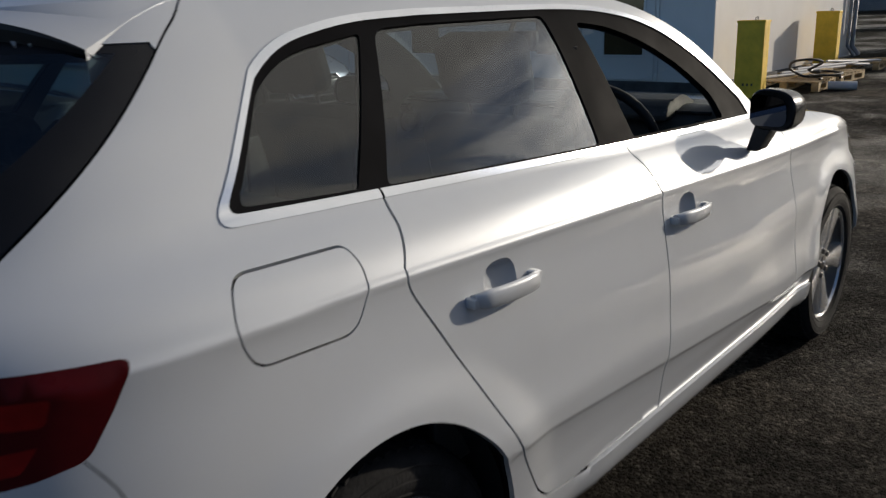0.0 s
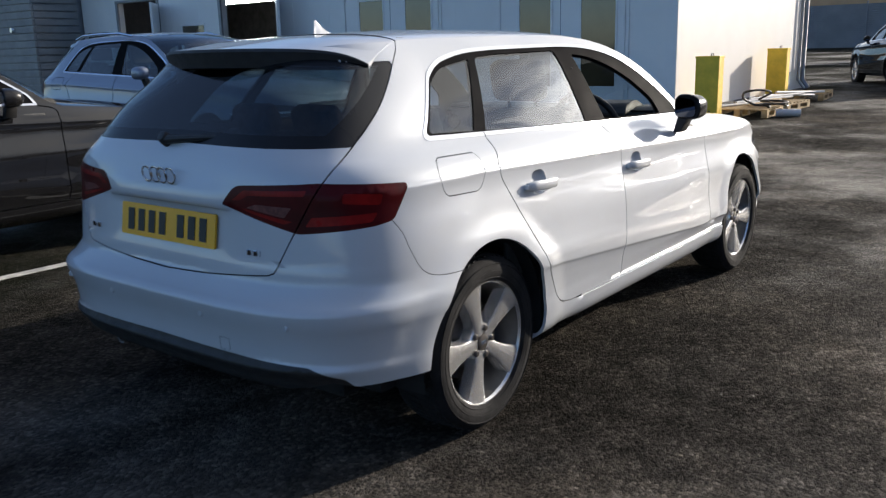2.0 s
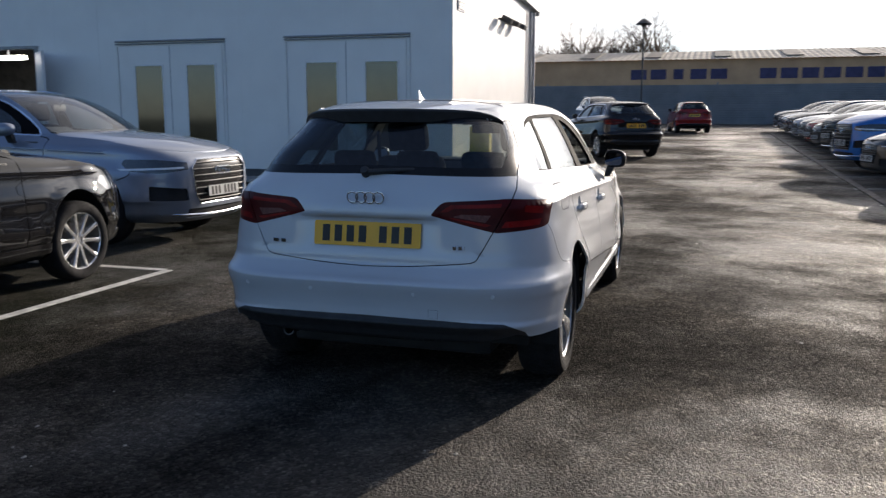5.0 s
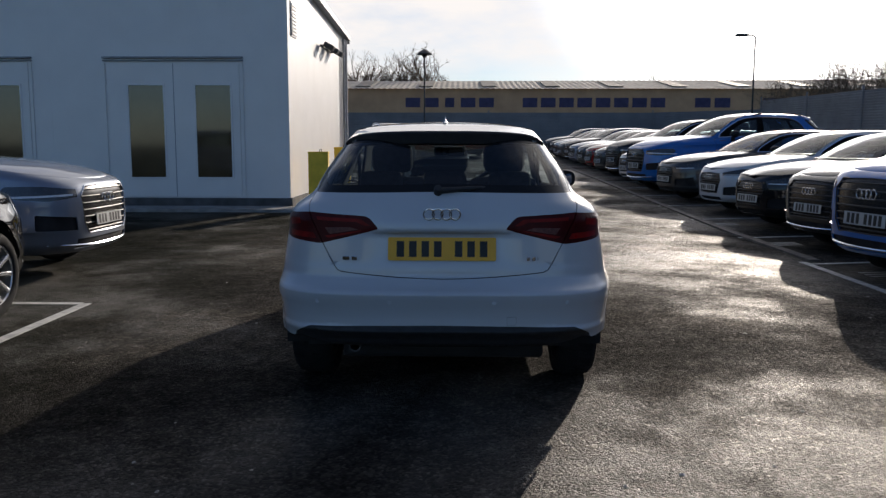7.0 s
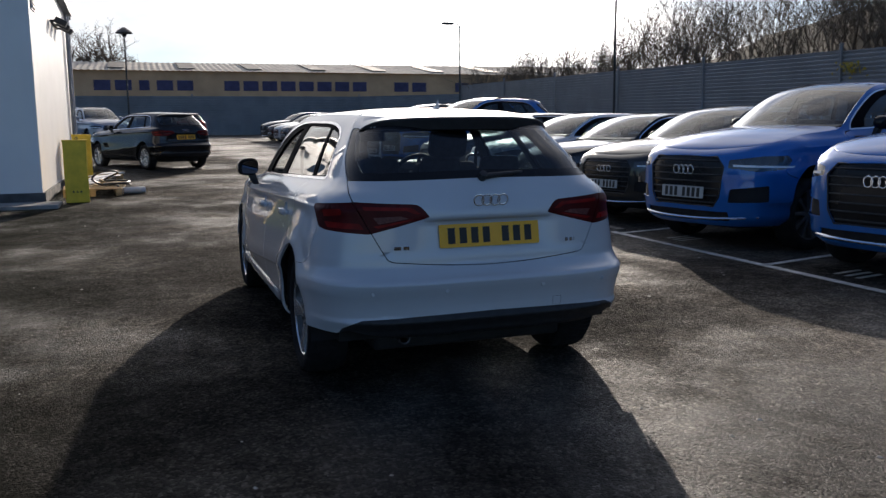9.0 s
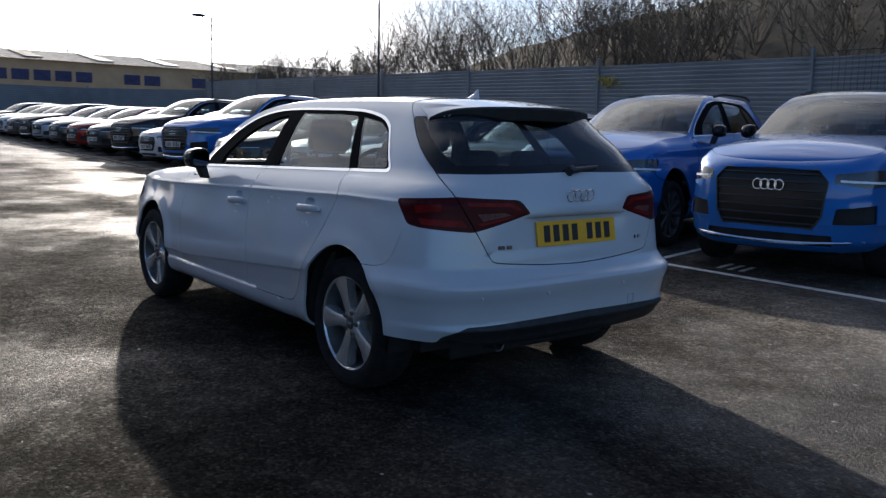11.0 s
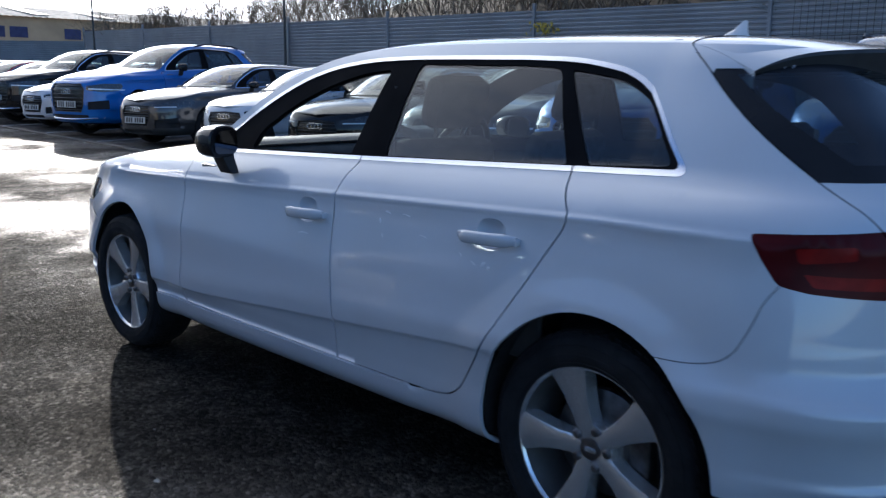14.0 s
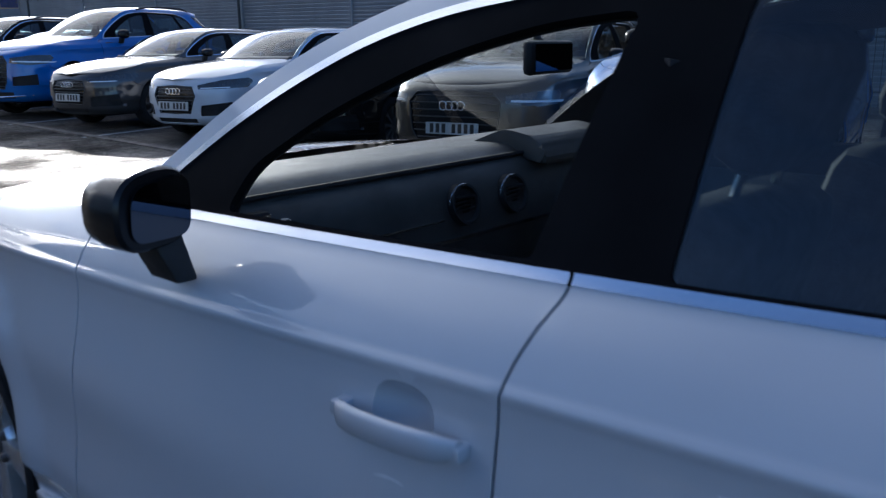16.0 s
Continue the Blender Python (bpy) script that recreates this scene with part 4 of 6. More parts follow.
def hatchback(label, category, paint_name, fine=True, spoiler=True, group="", rear_plate=True, wheels="five", lights_rear=True):
    """The five-door hatchback; its rear axle's middle is at the thing's origin, on the ground."""
    car = thing("car", label, category, group)
    az, tri, name = unroll(.026 if fine else .05, .014 if fine else .028, .0026 if fine else .004)
    if fine:
        name = cup_hole(az, tri, name)
    colour = M[paint_name]
    looks = {
        "quarter_panel": (colour, (1, -1)), "front_wing": (colour, (1, -1)), "rear_bumper": (colour, None), "diffuser": (M["black_plastic"], None), "tailgate": (colour, None),
        "glass_border": (M["black_gloss"], None), "rear_window": (M["dark_glass"], None), "front_bumper": (colour, None), "sill": (colour, (1, -1)), "rear_door": (colour, (1, -1)),
        "front_door": (colour, (1, -1)), "window_trim": (M["satin"], (1, -1)), "pillar_trim": (M["pillar"], (1, -1)), "rear_door_window": (M["glass"], (1, -1)), "front_door_window": (M["glass"], (1, -1)),
        "quarter_window": (M["dark_glass"], (1, -1)), "tail_lamp": (M["lamp_red"], (1, -1)), "headlamp": (M["headlamp"], (1, -1)), "running_light": (M["lamp_strip"], (1, -1)),
        "grille": (M["black_gloss"], None), "lower_intake": (M["black_plastic"], None), "side_intake": (M["black_plastic"], (1, -1)),
    }
    remarks = {"window_trim": "bright aluminium window surround", "pillar_trim": "black window pillars", "tail_lamp": "dark red tail lamp", "tailgate": "tailgate with a fine shut line", "diffuser": "black plastic lower bumper"}
    left = name.copy()
    left[(left == "flap_gap") | (left == "fuel_flap")] = "quarter_panel"
    lamp_ob = {}
    for key, (mat, sides) in looks.items():
        thin = key.endswith("window") and key != "rear_window"
        sunk = .006 if thin else .0025 if key in ("pillar_trim", "glass_border", "rear_window") else .03 if key in ("side_intake", "lower_intake") else .012 if key == "grille" else 0.0
        if key == "window_trim":
            sunk = -.002
        depth = 0.0 if "window" in key and key != "window_trim" else .012
        if sides is None:
            sel = tri[name == key]
            if len(sel):
                skin_part(car, key, az, sel, mat, (1, -1), depth, remarks.get(key, ""), sunk)
        else:
            for s in sides:
                sel = tri[(name if s > 0 else left) == key]
                if len(sel):
                    ob = skin_part(car, key, az, sel, mat, (s,), depth, remarks.get(key, ""), sunk)
                    if key == "tail_lamp":
                        lamp_ob[s] = ob
    for band, (_, mat) in LAMP_BANDS.items():
        for s in (1, -1):
            sel = tri[name == band]
            if len(sel):
                skin_part(car, band, az, sel, M[mat], (s,), .006, parent=lamp_ob[s])
    if (name == "fuel_flap").any():
        skin_part(car, "fuel_flap", az, tri[name == "fuel_flap"], colour, (1,), label="body-coloured fuel filler flap")
    # the dark shell under the skin
    solid = ~np.isin(name, ["rear_door_window", "front_door_window", "quarter_window", "rear_window"])
    mid = az[tri].mean(1)
    in_arch = np.any([((mid[:, 0] - hub + .02) / .353) ** 2 + ((mid[:, 1] - .332) / .375) ** 2 < 1 for hub in (0.0, WB)], axis=0)
    keep = solid & ((name != "cut") | (near_gap(az, tri) & ~in_arch))
    skin_part(car, "inner_shell", az, tri[keep], M["inner"], (1, -1), 0.0, "dark inner shell", .022)
    n = 26 if fine else 14
    sheet(car, "roof", fine_rows([(-.09, -.02, 1.407), (.1, .12, 1.415), (.4, .42, 1.424), (.75, .80, 1.424), (1.0, 1.1, 1.414), (1.155, 1.305, 1.394)], n), colour, n)
    sheet(car, "windscreen", fine_rows([(1.16, 1.31, 1.392), (1.35, 1.52, 1.355), (1.5, 1.69, 1.300), (1.66, 1.87, 1.225), (1.85, 2.07, 1.128), (2.04, 2.265, 1.012)], n), M["clear_glass"], n)
    sheet(car, "bonnet", fine_rows(BONNET, n), colour, n)
    if spoiler:
        roof_spoiler(car, colour)
    part("underbody", boxed(-.52, .52, -.44, 3.28, .19, .28, bevel=.02), M["inner"], car)
    for hub in (0.0, WB):
        arch_liner(car, hub)
    for s in (1, -1):
        mirror_part(car, s, "black_gloss")
        if fine:
            for y, z in HANDLES:
                handle_part(car, s, y, z, paint_name)
        for k, hub in enumerate((0.0, WB)):
            wheel(car, pose(s * .772, hub, .319, 0, 0, 0 if s > 0 else 180), fine=fine, style=wheels, turn=.35 + .5 * k)
    if rear_plate:
        number_plate(car, True)
        rings_badge(car, -.722, .962, 8)
    if fine:
        hatch_details(car, colour)
    cabin(car)
    return car


def hatch_details(car, colour):
    """The small fittings on the tail and roof."""
    bm = bmesh.new()
    prof = [(.075, .0, .034), (.04, .012, .030), (.0, .034, .022), (-.03, .062, .012), (-.045, .074, .006), (-.058, .070, .004), (-.062, .02, .010), (-.072, .0, .016)]
    rows = []
    for y, h, w in prof:
        rows.append([bm.verts.new((x * .7, .068 + y * .72, 1.412 + z * .68)) for x, z in ((-w, -.004), (-w * .35, h * .75), (0, h), (w * .35, h * .75), (w, -.004))])
    for a, b in zip(rows, rows[1:]):
        for k in range(4):
            bm.faces.new((a[k], a[k + 1], b[k + 1], b[k]))
    part("roof_antenna", bm, colour, car, "body-coloured fin antenna", True)
    bm = bmesh.new()
    tube(bm, [(-.02, -.672, 1.072), (.14, -.648, 1.083), (.34, -.585, 1.088)], [.016, .011, .007], 8)
    arm = part("rear_wiper", bm, M["black_plastic"], car, "black rear wiper", True)
    part("wiper_cap", lathe(bmesh.new(), [(0, -.022), (.018, -.020), (.022, 0), (.022, .02)], 20, "y", m=Matrix.Translation((-.02, -.668, 1.075)) @ Matrix.Rotation(radians(-38), 4, "X")), M["black_plastic"], arm, smooth=True)
    for x0, widths in ((-.485, (.040, .034)), (.405, (.022, .022, .008))):
        x = x0
        for w in widths:
            a, z = at_rear(abs(x + w / 2), .748)
            p, n = surf(a, z), skin_normal(a, z)
            s = 1 if x > 0 else -1
            m = Matrix.Translation((x + w / 2, p[1] - .003, z)) @ Matrix.Rotation(radians(-14) * s * abs(x) / .5 * -1, 4, "Z")
            part("model_badge_bar", boxed(-w / 2 + .003, w / 2 - .003, -.002, .004, -.009, .009, bevel=.0015, m=m), M["chrome"], car, "small chrome badge bar")
            x += w + .004
    for x in (-.43, ):
        bm = bmesh.new()
        lathe(bm, [(.024, .0), (.029, -.003), (.029, .10), (.024, .10)], 28, "y", m=Matrix.Translation((x, -.67, .306)), closed=True)
        part("exhaust_pipe", bm, M["iron"], car, "dull steel exhaust tail pipe", True)
    a, z = at_rear(.335, .455)
    p = surf(a, z)
    bm = bmesh.new()
    tube(bm, [(.335 + dx, float(surf(at_rear(.335 + dx, .455 + dz)[0], .455 + dz)[1]) - .0005, .455 + dz) for dx, dz in ((-.022, .02), (.022, .02), (.022, -.02), (-.022, -.02), (-.022, .02))], .0007, 5)
    part("tow_eye_cover", bm, M["inner"], car, "outline of the tow eye cover")
    for x in (-.60, -.25, .25, .60):
        a, z = at_rear(abs(x), .545)
        p, n = surf(a, z), skin_normal(a, z)
        bm = bmesh.new()
        lathe(bm, [(0, .002), (.009, .002), (.0105, .0), (.0105, -.004)], 16, "y", m=Matrix.Translation((x, p[1] - .001, z)) @ Matrix.Rotation(math.pi, 4, "X") @ Matrix.Rotation(math.atan2(n[0] * (1 if x > 0 else -1), -n[1]), 4, "Z"))
        part("parking_sensor", bm, colour, car, smooth=True)
    # scuffs on the near side's rear door
    rng = random.Random(4)
    for y, z, dy, dz, w in ((.78, .868, .035, -.010, .0035), (.80, .845, .006, -.028, .004), (.70, .868, .05, -.012, .002), (.40, .772, .03, -.02, .003), (.36, .758, .02, .016, .005), (.335, .752, .012, .012, .004), (.62, .815, .05, -.012, .0015), (.445, .79, .02, -.03, .0015), (.78, .80, .002, -.03, .002), (1.22, .745, .06, .004, .0015)):
        bm = bmesh.new()
        pts = []
        for t in np.linspace(0, 1, 6):
            yy, zz = y - dy * t, z + dz * t + .004 * math.sin(3.1 * t)
            pts.append((-float(side_width(yy, zz)) - .0004, yy, zz))
        tube(bm, pts, [w * (.3 + math.sin(math.pi * t)) * rng.uniform(.6, 1.1) for t in np.linspace(0, 1, 6)], 5)
        bmesh.ops.scale(bm, vec=(.25, 1, 1), space=Matrix.Translation((-pts[2][0], 0, 0)), verts=bm.verts)
        part("scratch", bm, M["scuff"], car, "pale paint scratch")


def near_gap(az, tri):
    c = az[tri].mean(1)
    out = np.zeros(len(tri), bool)
    for g in (GAP_WING, GAP_DOORS, GAP_REAR_DOOR, GAP_SILL, GAP_TAILGATE, GAP_BUMPER, GAP_FRONT):
        out |= near(smooth_line(g, .03), c, .012)
    return out & ~inside(FRONT_OPENING, c)


def roof_spoiler(car, colour):
    """The lip over the rear window: painted above, black behind and below."""
    bm, n = bmesh.new(), 40
    rows = [[], [], [], []]
    for i in range(-n, n + 1):
        t = i / n
        e = surf(-.095, 1.372)
        q = (1 - abs(math.sin(t * math.pi / 2)) ** 2.3) ** (1 / 1.5) if abs(t) < 1 else 0
        tt = math.sin(t * math.pi / 2)
        front = Vector((e[0] * tt, e[1] - .002 + (-.028 - e[1]) * (1 - tt * tt), e[2] + (1.406 - e[2]) * q))
        tail = Vector((.522 * tt, -.275 - .225 * (1 - tt * tt) + .03 * abs(tt) ** 12, 1.340 + .020 * (1 - abs(tt) ** 3) - .040 * abs(tt) ** 12))
        mid = front.lerp(tail, .5) + Vector((0, 0, .007))
        for k, p in enumerate((front, front.lerp(mid, .5) + Vector((0, 0, .003)), mid, tail)):
            rows[k].append(bm.verts.new(p))
    for a, b in zip(rows, rows[1:]):
        for i in range(2 * n):
            bm.faces.new((a[i], a[i + 1], b[i + 1], b[i]))
    tails = [v.co.copy() for v in rows[3]]
    seam = [v.co + Vector((0, .003, .0005)) for v in rows[0]]
    sides = [[r[k].co.copy() for r in rows] for k in (0, -1)]
    top = part("roof_spoiler", bm, colour, car, "body-coloured roof spoiler", True)
    part("spoiler_seam", tube(bmesh.new(), seam, .0022, 5), M["inner"], top, "dark shut line")
    bm = bmesh.new()
    a, b, c, d = [], [], [], []
    for p in tails:
        a.append(bm.verts.new(p))
        k = 1 - .8 * (abs(p.x) / .522) ** 8
        b.append(bm.verts.new(p + Vector((0, -.005 * k, -.010 * k))))
        c.append(bm.verts.new(p + Vector((0, .014, -.062 * k))))
        d.append(bm.verts.new(p + Vector((0, .12 + .05 * abs(p.x), -.070 * k))))
    for u, v in ((a, b), (b, c), (c, d)):
        for i in range(2 * n):
            bm.faces.new((u[i], u[i + 1], v[i + 1], v[i]))
    part("spoiler_lip", bm, M["black_plastic"], top, "black spoiler underside", True)
    for s, edge in zip((-1, 1), sides):
        bm = bmesh.new()
        up = [bm.verts.new(p) for p in edge]
        low = [bm.verts.new((s * (abs(p.x) + .004), p.y, p.z - .014 - .055 * k / 3)) for k, p in enumerate(edge)]
        for k in range(3):
            bm.faces.new((up[k], up[k + 1], low[k + 1], low[k]))
        part("spoiler_cheek", bm, colour, top)

# ---- the yard ----
def asphalt():
    m, nt, p = base_material("damp_asphalt")
    tex = nt.nodes.new("ShaderNodeTexCoord")
    stones = nt.nodes.new("ShaderNodeTexVoronoi")
    stones.inputs["Scale"].default_value = 70
    wire(nt, tex.outputs["Object"], stones.inputs["Vector"])
    grain = noise_node(nt, 240, 2)
    stain = noise_node(nt, .55, 6, .6)
    damp = noise_node(nt, .23, 5, .62)
    where, lane, worn = nt.nodes.new("ShaderNodeSeparateXYZ"), nt.nodes.new("ShaderNodeMapRange"), nt.nodes.new("ShaderNodeMath")
    wire(nt, tex.outputs["Object"], where.inputs["Vector"])
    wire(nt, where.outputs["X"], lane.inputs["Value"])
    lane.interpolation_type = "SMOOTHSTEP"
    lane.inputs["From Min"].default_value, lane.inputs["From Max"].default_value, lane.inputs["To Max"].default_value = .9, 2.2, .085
    worn.operation = "ADD"
    away, both = nt.nodes.new("ShaderNodeMapRange"), nt.nodes.new("ShaderNodeMath")
    away.inputs["From Min"].default_value, away.inputs["From Max"].default_value, away.inputs["To Max"].default_value = 2.5, 7.0, .045
    wire(nt, where.outputs["Y"], away.inputs["Value"])
    both.operation = "ADD"
    wire(nt, lane.outputs["Result"], both.inputs[0])
    wire(nt, away.outputs["Result"], both.inputs[1])
    wire(nt, damp.outputs["Fac"], worn.inputs[0])
    wire(nt, both.outputs["Value"], worn.inputs[1])
    tone = ramp_node(nt, stones.outputs["Color"], [(.08, (.028, .0256, .0225)), (.45, (.054, .0490, .0430)), (.75, (.092, .0840, .0735)), (1.0, (.155, .1415, .124))])
    dusk = nt.nodes.new("ShaderNodeMix")
    dusk.data_type, dusk.blend_type = "RGBA", "MULTIPLY"
    dusk.inputs["Factor"].default_value = 1
    # worn lane lighter; left of it the colour is lowered to deepen the shadows
    left_shade = nt.nodes.new("ShaderNodeMix")
    left_shade.data_type, left_shade.blend_type = "RGBA", "MULTIPLY"
    left_shade.inputs["Factor"].default_value = 1
    wire(nt, tone.outputs["Color"], left_shade.inputs["A"])
    wire(nt, ramp_node(nt, lane.outputs["Result"], [(0.0, .66), (.085, 1.2)]).outputs["Color"], left_shade.inputs["B"])
    mottle = nt.nodes.new("ShaderNodeMix")
    mottle.data_type, mottle.blend_type = "RGBA", "MULTIPLY"
    mottle.inputs["Factor"].default_value = 1
    wire(nt, left_shade.outputs["Result"], mottle.inputs["A"])
    wire(nt, ramp_node(nt, noise_node(nt, 7, 8, .7).outputs["Fac"], [(.35, .62), (.5, 1.0), (.66, 1.7)]).outputs["Color"], mottle.inputs["B"])
    wire(nt, mottle.outputs["Result"], dusk.inputs["A"])
    wire(nt, ramp_node(nt, stain.outputs["Fac"], [(.3, (.55, .54, .53)), (.48, (.9, .88, .86)), (.56, (1.5, 1.44, 1.35)), (.75, (2.6, 2.45, 2.25))]).outputs["Color"], dusk.inputs["B"])
    # green moss tint on the left, blackened to paint in the deep shade there
    moss_shade, split, side, share = nt.nodes.new("ShaderNodeMix"), nt.nodes.new("ShaderNodeSeparateXYZ"), nt.nodes.new("ShaderNodeMapRange"), nt.nodes.new("ShaderNodeMath")
    moss_shade.data_type = "RGBA"
    moss_shade.inputs["B"].default_value = (.012, .014, .007, 1)
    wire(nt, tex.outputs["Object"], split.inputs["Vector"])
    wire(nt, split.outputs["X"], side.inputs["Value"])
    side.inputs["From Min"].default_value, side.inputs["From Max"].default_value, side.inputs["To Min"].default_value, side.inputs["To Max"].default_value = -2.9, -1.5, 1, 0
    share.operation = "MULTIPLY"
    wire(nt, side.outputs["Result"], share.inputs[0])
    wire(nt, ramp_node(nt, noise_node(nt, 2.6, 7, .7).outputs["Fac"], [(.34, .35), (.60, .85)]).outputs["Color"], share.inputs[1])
    wire(nt, share.outputs["Value"], moss_shade.inputs["Factor"])
    wire(nt, dusk.outputs["Result"], moss_shade.inputs["A"])
    wire(nt, moss_shade.outputs["Result"], p.inputs["Base Color"])
    patch, broken = noise_node(nt, 1.5, 9, .68), nt.nodes.new("ShaderNodeMath")
    broken.operation, broken.inputs[1].default_value = "MULTIPLY_ADD", .34
    wire(nt, patch.outputs["Fac"], broken.inputs[0])
    low = nt.nodes.new("ShaderNodeMath")
    low.operation, low.inputs[1].default_value = "SUBTRACT", .17
    wire(nt, worn.outputs["Value"], low.inputs[0])
    wire(nt, low.outputs["Value"], broken.inputs[2])
    worn = broken
    wetness = ramp_node(nt, worn.outputs["Value"], [(.36, .95), (.50, .90), (.59, .64), (.70, .46)])
    glint, keen = ramp_node(nt, stones.outputs["Color"], [(.6, 1.0), (.9, .75)]), nt.nodes.new("ShaderNodeMath")
    keen.operation = "MULTIPLY"
    wire(nt, wetness.outputs["Color"], keen.inputs[0])
    wire(nt, glint.outputs["Color"], keen.inputs[1])
    wire(nt, keen.outputs["Value"], p.inputs["Roughness"])
    wire(nt, ramp_node(nt, worn.outputs["Value"], [(.44, .018), (.54, .055), (.64, .24)]).outputs["Color"], p.inputs["Specular IOR Level"])
    height = nt.nodes.new("ShaderNodeMath")
    height.operation = "MULTIPLY_ADD"
    wire(nt, stones.outputs["Distance"], height.inputs[0])
    height.inputs[1].default_value = -1.0
    wire(nt, grain.outputs["Fac"], height.inputs[2])
    b = bump_node(nt, height.outputs["Value"], 1.0, .030, p)
    wire(nt, ramp_node(nt, worn.outputs["Value"], [(.40, 1.0), (.62, .75)]).outputs["Color"], b.inputs["Strength"])
    return m


M["asphalt"] = asphalt()
M["line_paint"] = plain("worn_white_line_paint", (.55, .54, .50), .6, vary=.35, scale=9, bump=.3, bump_scale=160)
M["grit"] = plain("pale_stone_chips", (.34, .32, .28), .8, vary=.4, scale=40)
M["kerb_stone"] = plain("dirty_kerb_stone", (.15, .128, .105), .85, vary=.4, scale=7, bump=.4, bump_scale=60)
M["concrete"] = plain("weathered_concrete", (.27, .26, .24), .8, vary=.3, scale=5, bump=.3, bump_scale=70)
M["cladding"] = plain("white_coated_cladding", (.77, .755, .73), .42, vary=.035, scale=1.4, where="Object")
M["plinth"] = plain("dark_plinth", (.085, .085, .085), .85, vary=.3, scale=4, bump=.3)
M["trim_grey"] = plain("grey_metal_trim", (.22, .23, .25), .4, metal=.4, vary=.15)
M["dark_steel"] = plain("dark_painted_steel", (.035, .037, .04), .45, metal=.3, vary=.25)
M["bollard_yellow"] = plain("faded_yellow_bollard_paint", (.86, .56, .04), .55, vary=.16, scale=5, bump=.1)
M["pallet_wood"] = plain("weathered_pallet_wood", (.42, .31, .17), .85, vary=.35, scale=11, bump=.4, bump_scale=80)
M["window_brown"] = plain("brown_reflective_window", (.065, .045, .022), .08, vary=.3, scale=1.2, coat=1.0)
M["brick_buff"] = plain("buff_warehouse_wall", (.55, .34, .19), .85, vary=.15, scale=.6)
M["sign_blue"] = plain("faded_blue_sign_paint", (.050, .046, .11), .7, vary=.2, scale=2)
M["roof_sheet"] = plain("pale_cement_roof_sheet", (.47, .41, .33), .85, vary=.22, scale=1.2)
M["roof_dirty"] = plain("dirty_rooflight_sheet", (.22, .19, .15), .7, vary=.25, scale=1.2)
M["fence_sheet"] = plain("blue_grey_fence_sheet", (.215, .222, .24), .55, metal=.1, vary=.14, scale=.9)
M["annex_board"] = plain("pale_grey_boarding", (.25, .245, .24), .6, vary=.15, scale=2)
M["bark"] = plain("dark_bark", (.055, .042, .033), .9, vary=.3, scale=12)
M["twig"] = plain("brown_twigs", (.13, .098, .070), .9, vary=.4, scale=3)
M["leaf"] = plain("dull_brown_leaf", (.075, .065, .030), .6, vary=.5, scale=2)
M["hose"] = plain("black_hose", (.012, .012, .013), .4, vary=.2)
M["pipe_grey"] = plain("grey_plastic_pipe", (.55, .55, .55), .45, vary=.1)


def gz(y):
    """The yard's height: level round the car, rising gently towards the far fence."""
    return .0155 * (min(max(y, 8.0), 75.0) - 8.0)


bm = bmesh.new()
rows = [[bm.verts.new((x, y, gz(y))) for x in (-400, -60, -20, 0, 20, 60, 400)] for y in (-300, -60, -10, 0, 8, 9, 10, 12, 15, 20, 30, 45, 60, 75, 150, 600)]
for a, b in zip(rows, rows[1:]):
    for k in range(6):
        bm.faces.new((a[k], a[k + 1], b[k + 1], b[k]))
for f in bm.faces:
    if f.normal.z < 0:
        f.normal_flip()
tagged(part("ground", bm, M["asphalt"]), "damp dark asphalt yard with lighter dry patches, its left side painted darker for shade", "ground", kind="structure")


def line_x(y):
    return 3.82 + .012 * max(0.0, y - 2)


def strip(name, p, q, width, thick, material, label, category, lift=.004):
    """A flat band on the yard between two points, following its slope."""
    p, q = Vector(p), Vector(q)
    d = (q - p).normalized()
    n = Vector((-d.y, d.x)) * width / 2
    k = max(1, math.ceil((q - p).length / 1.5))
    bm = bmesh.new()
    rows = []
    for i in range(k + 1):
        c = p.lerp(q, i / k)
        z = gz(c.y)
        rows.append([bm.verts.new((c.x + s * n.x, c.y + s * n.y, z + h)) for s, h in ((1, -.05), (1, lift + thick), (-1, lift + thick), (-1, -.05))])
    for a, b in zip(rows, rows[1:]):
        for j in range(4):
            bm.faces.new((a[j], a[(j + 1) % 4], b[(j + 1) % 4], b[j]))
    bm.faces.new(rows[0])
    bm.faces.new(rows[-1])
    return tagged(part(name, bm, material), label, category, kind="structure")


rng = random.Random(5)
bm = bmesh.new()
for k in range(170):
    x, y = rng.choice(((rng.uniform(-3.2, -.9), rng.uniform(-5, 12)), (rng.uniform(.9, 3.7), rng.uniform(-4, 16)), (rng.uniform(-1.5, 1.5), rng.uniform(-5, -1))))
    r, u0 = rng.choice((.004, .005, .006, .008, .012)) * rng.uniform(.8, 1.4), rng.uniform(0, 6)
    low = [bm.verts.new((x + r * rng.uniform(.6, 1.2) * math.cos(u0 + 1.26 * j), y + r * 1.3 * rng.uniform(.6, 1.2) * math.sin(u0 + 1.26 * j), gz(y))) for j in range(5)]
    top = bm.verts.new((x, y, gz(y) + r * .5))
    for j in range(5):
        bm.faces.new((low[j], low[(j + 1) % 5], top))
tagged(part("pale_grit", bm, M["grit"]), "small pale stones and chips scattered on the asphalt", "grit", kind="stuff")

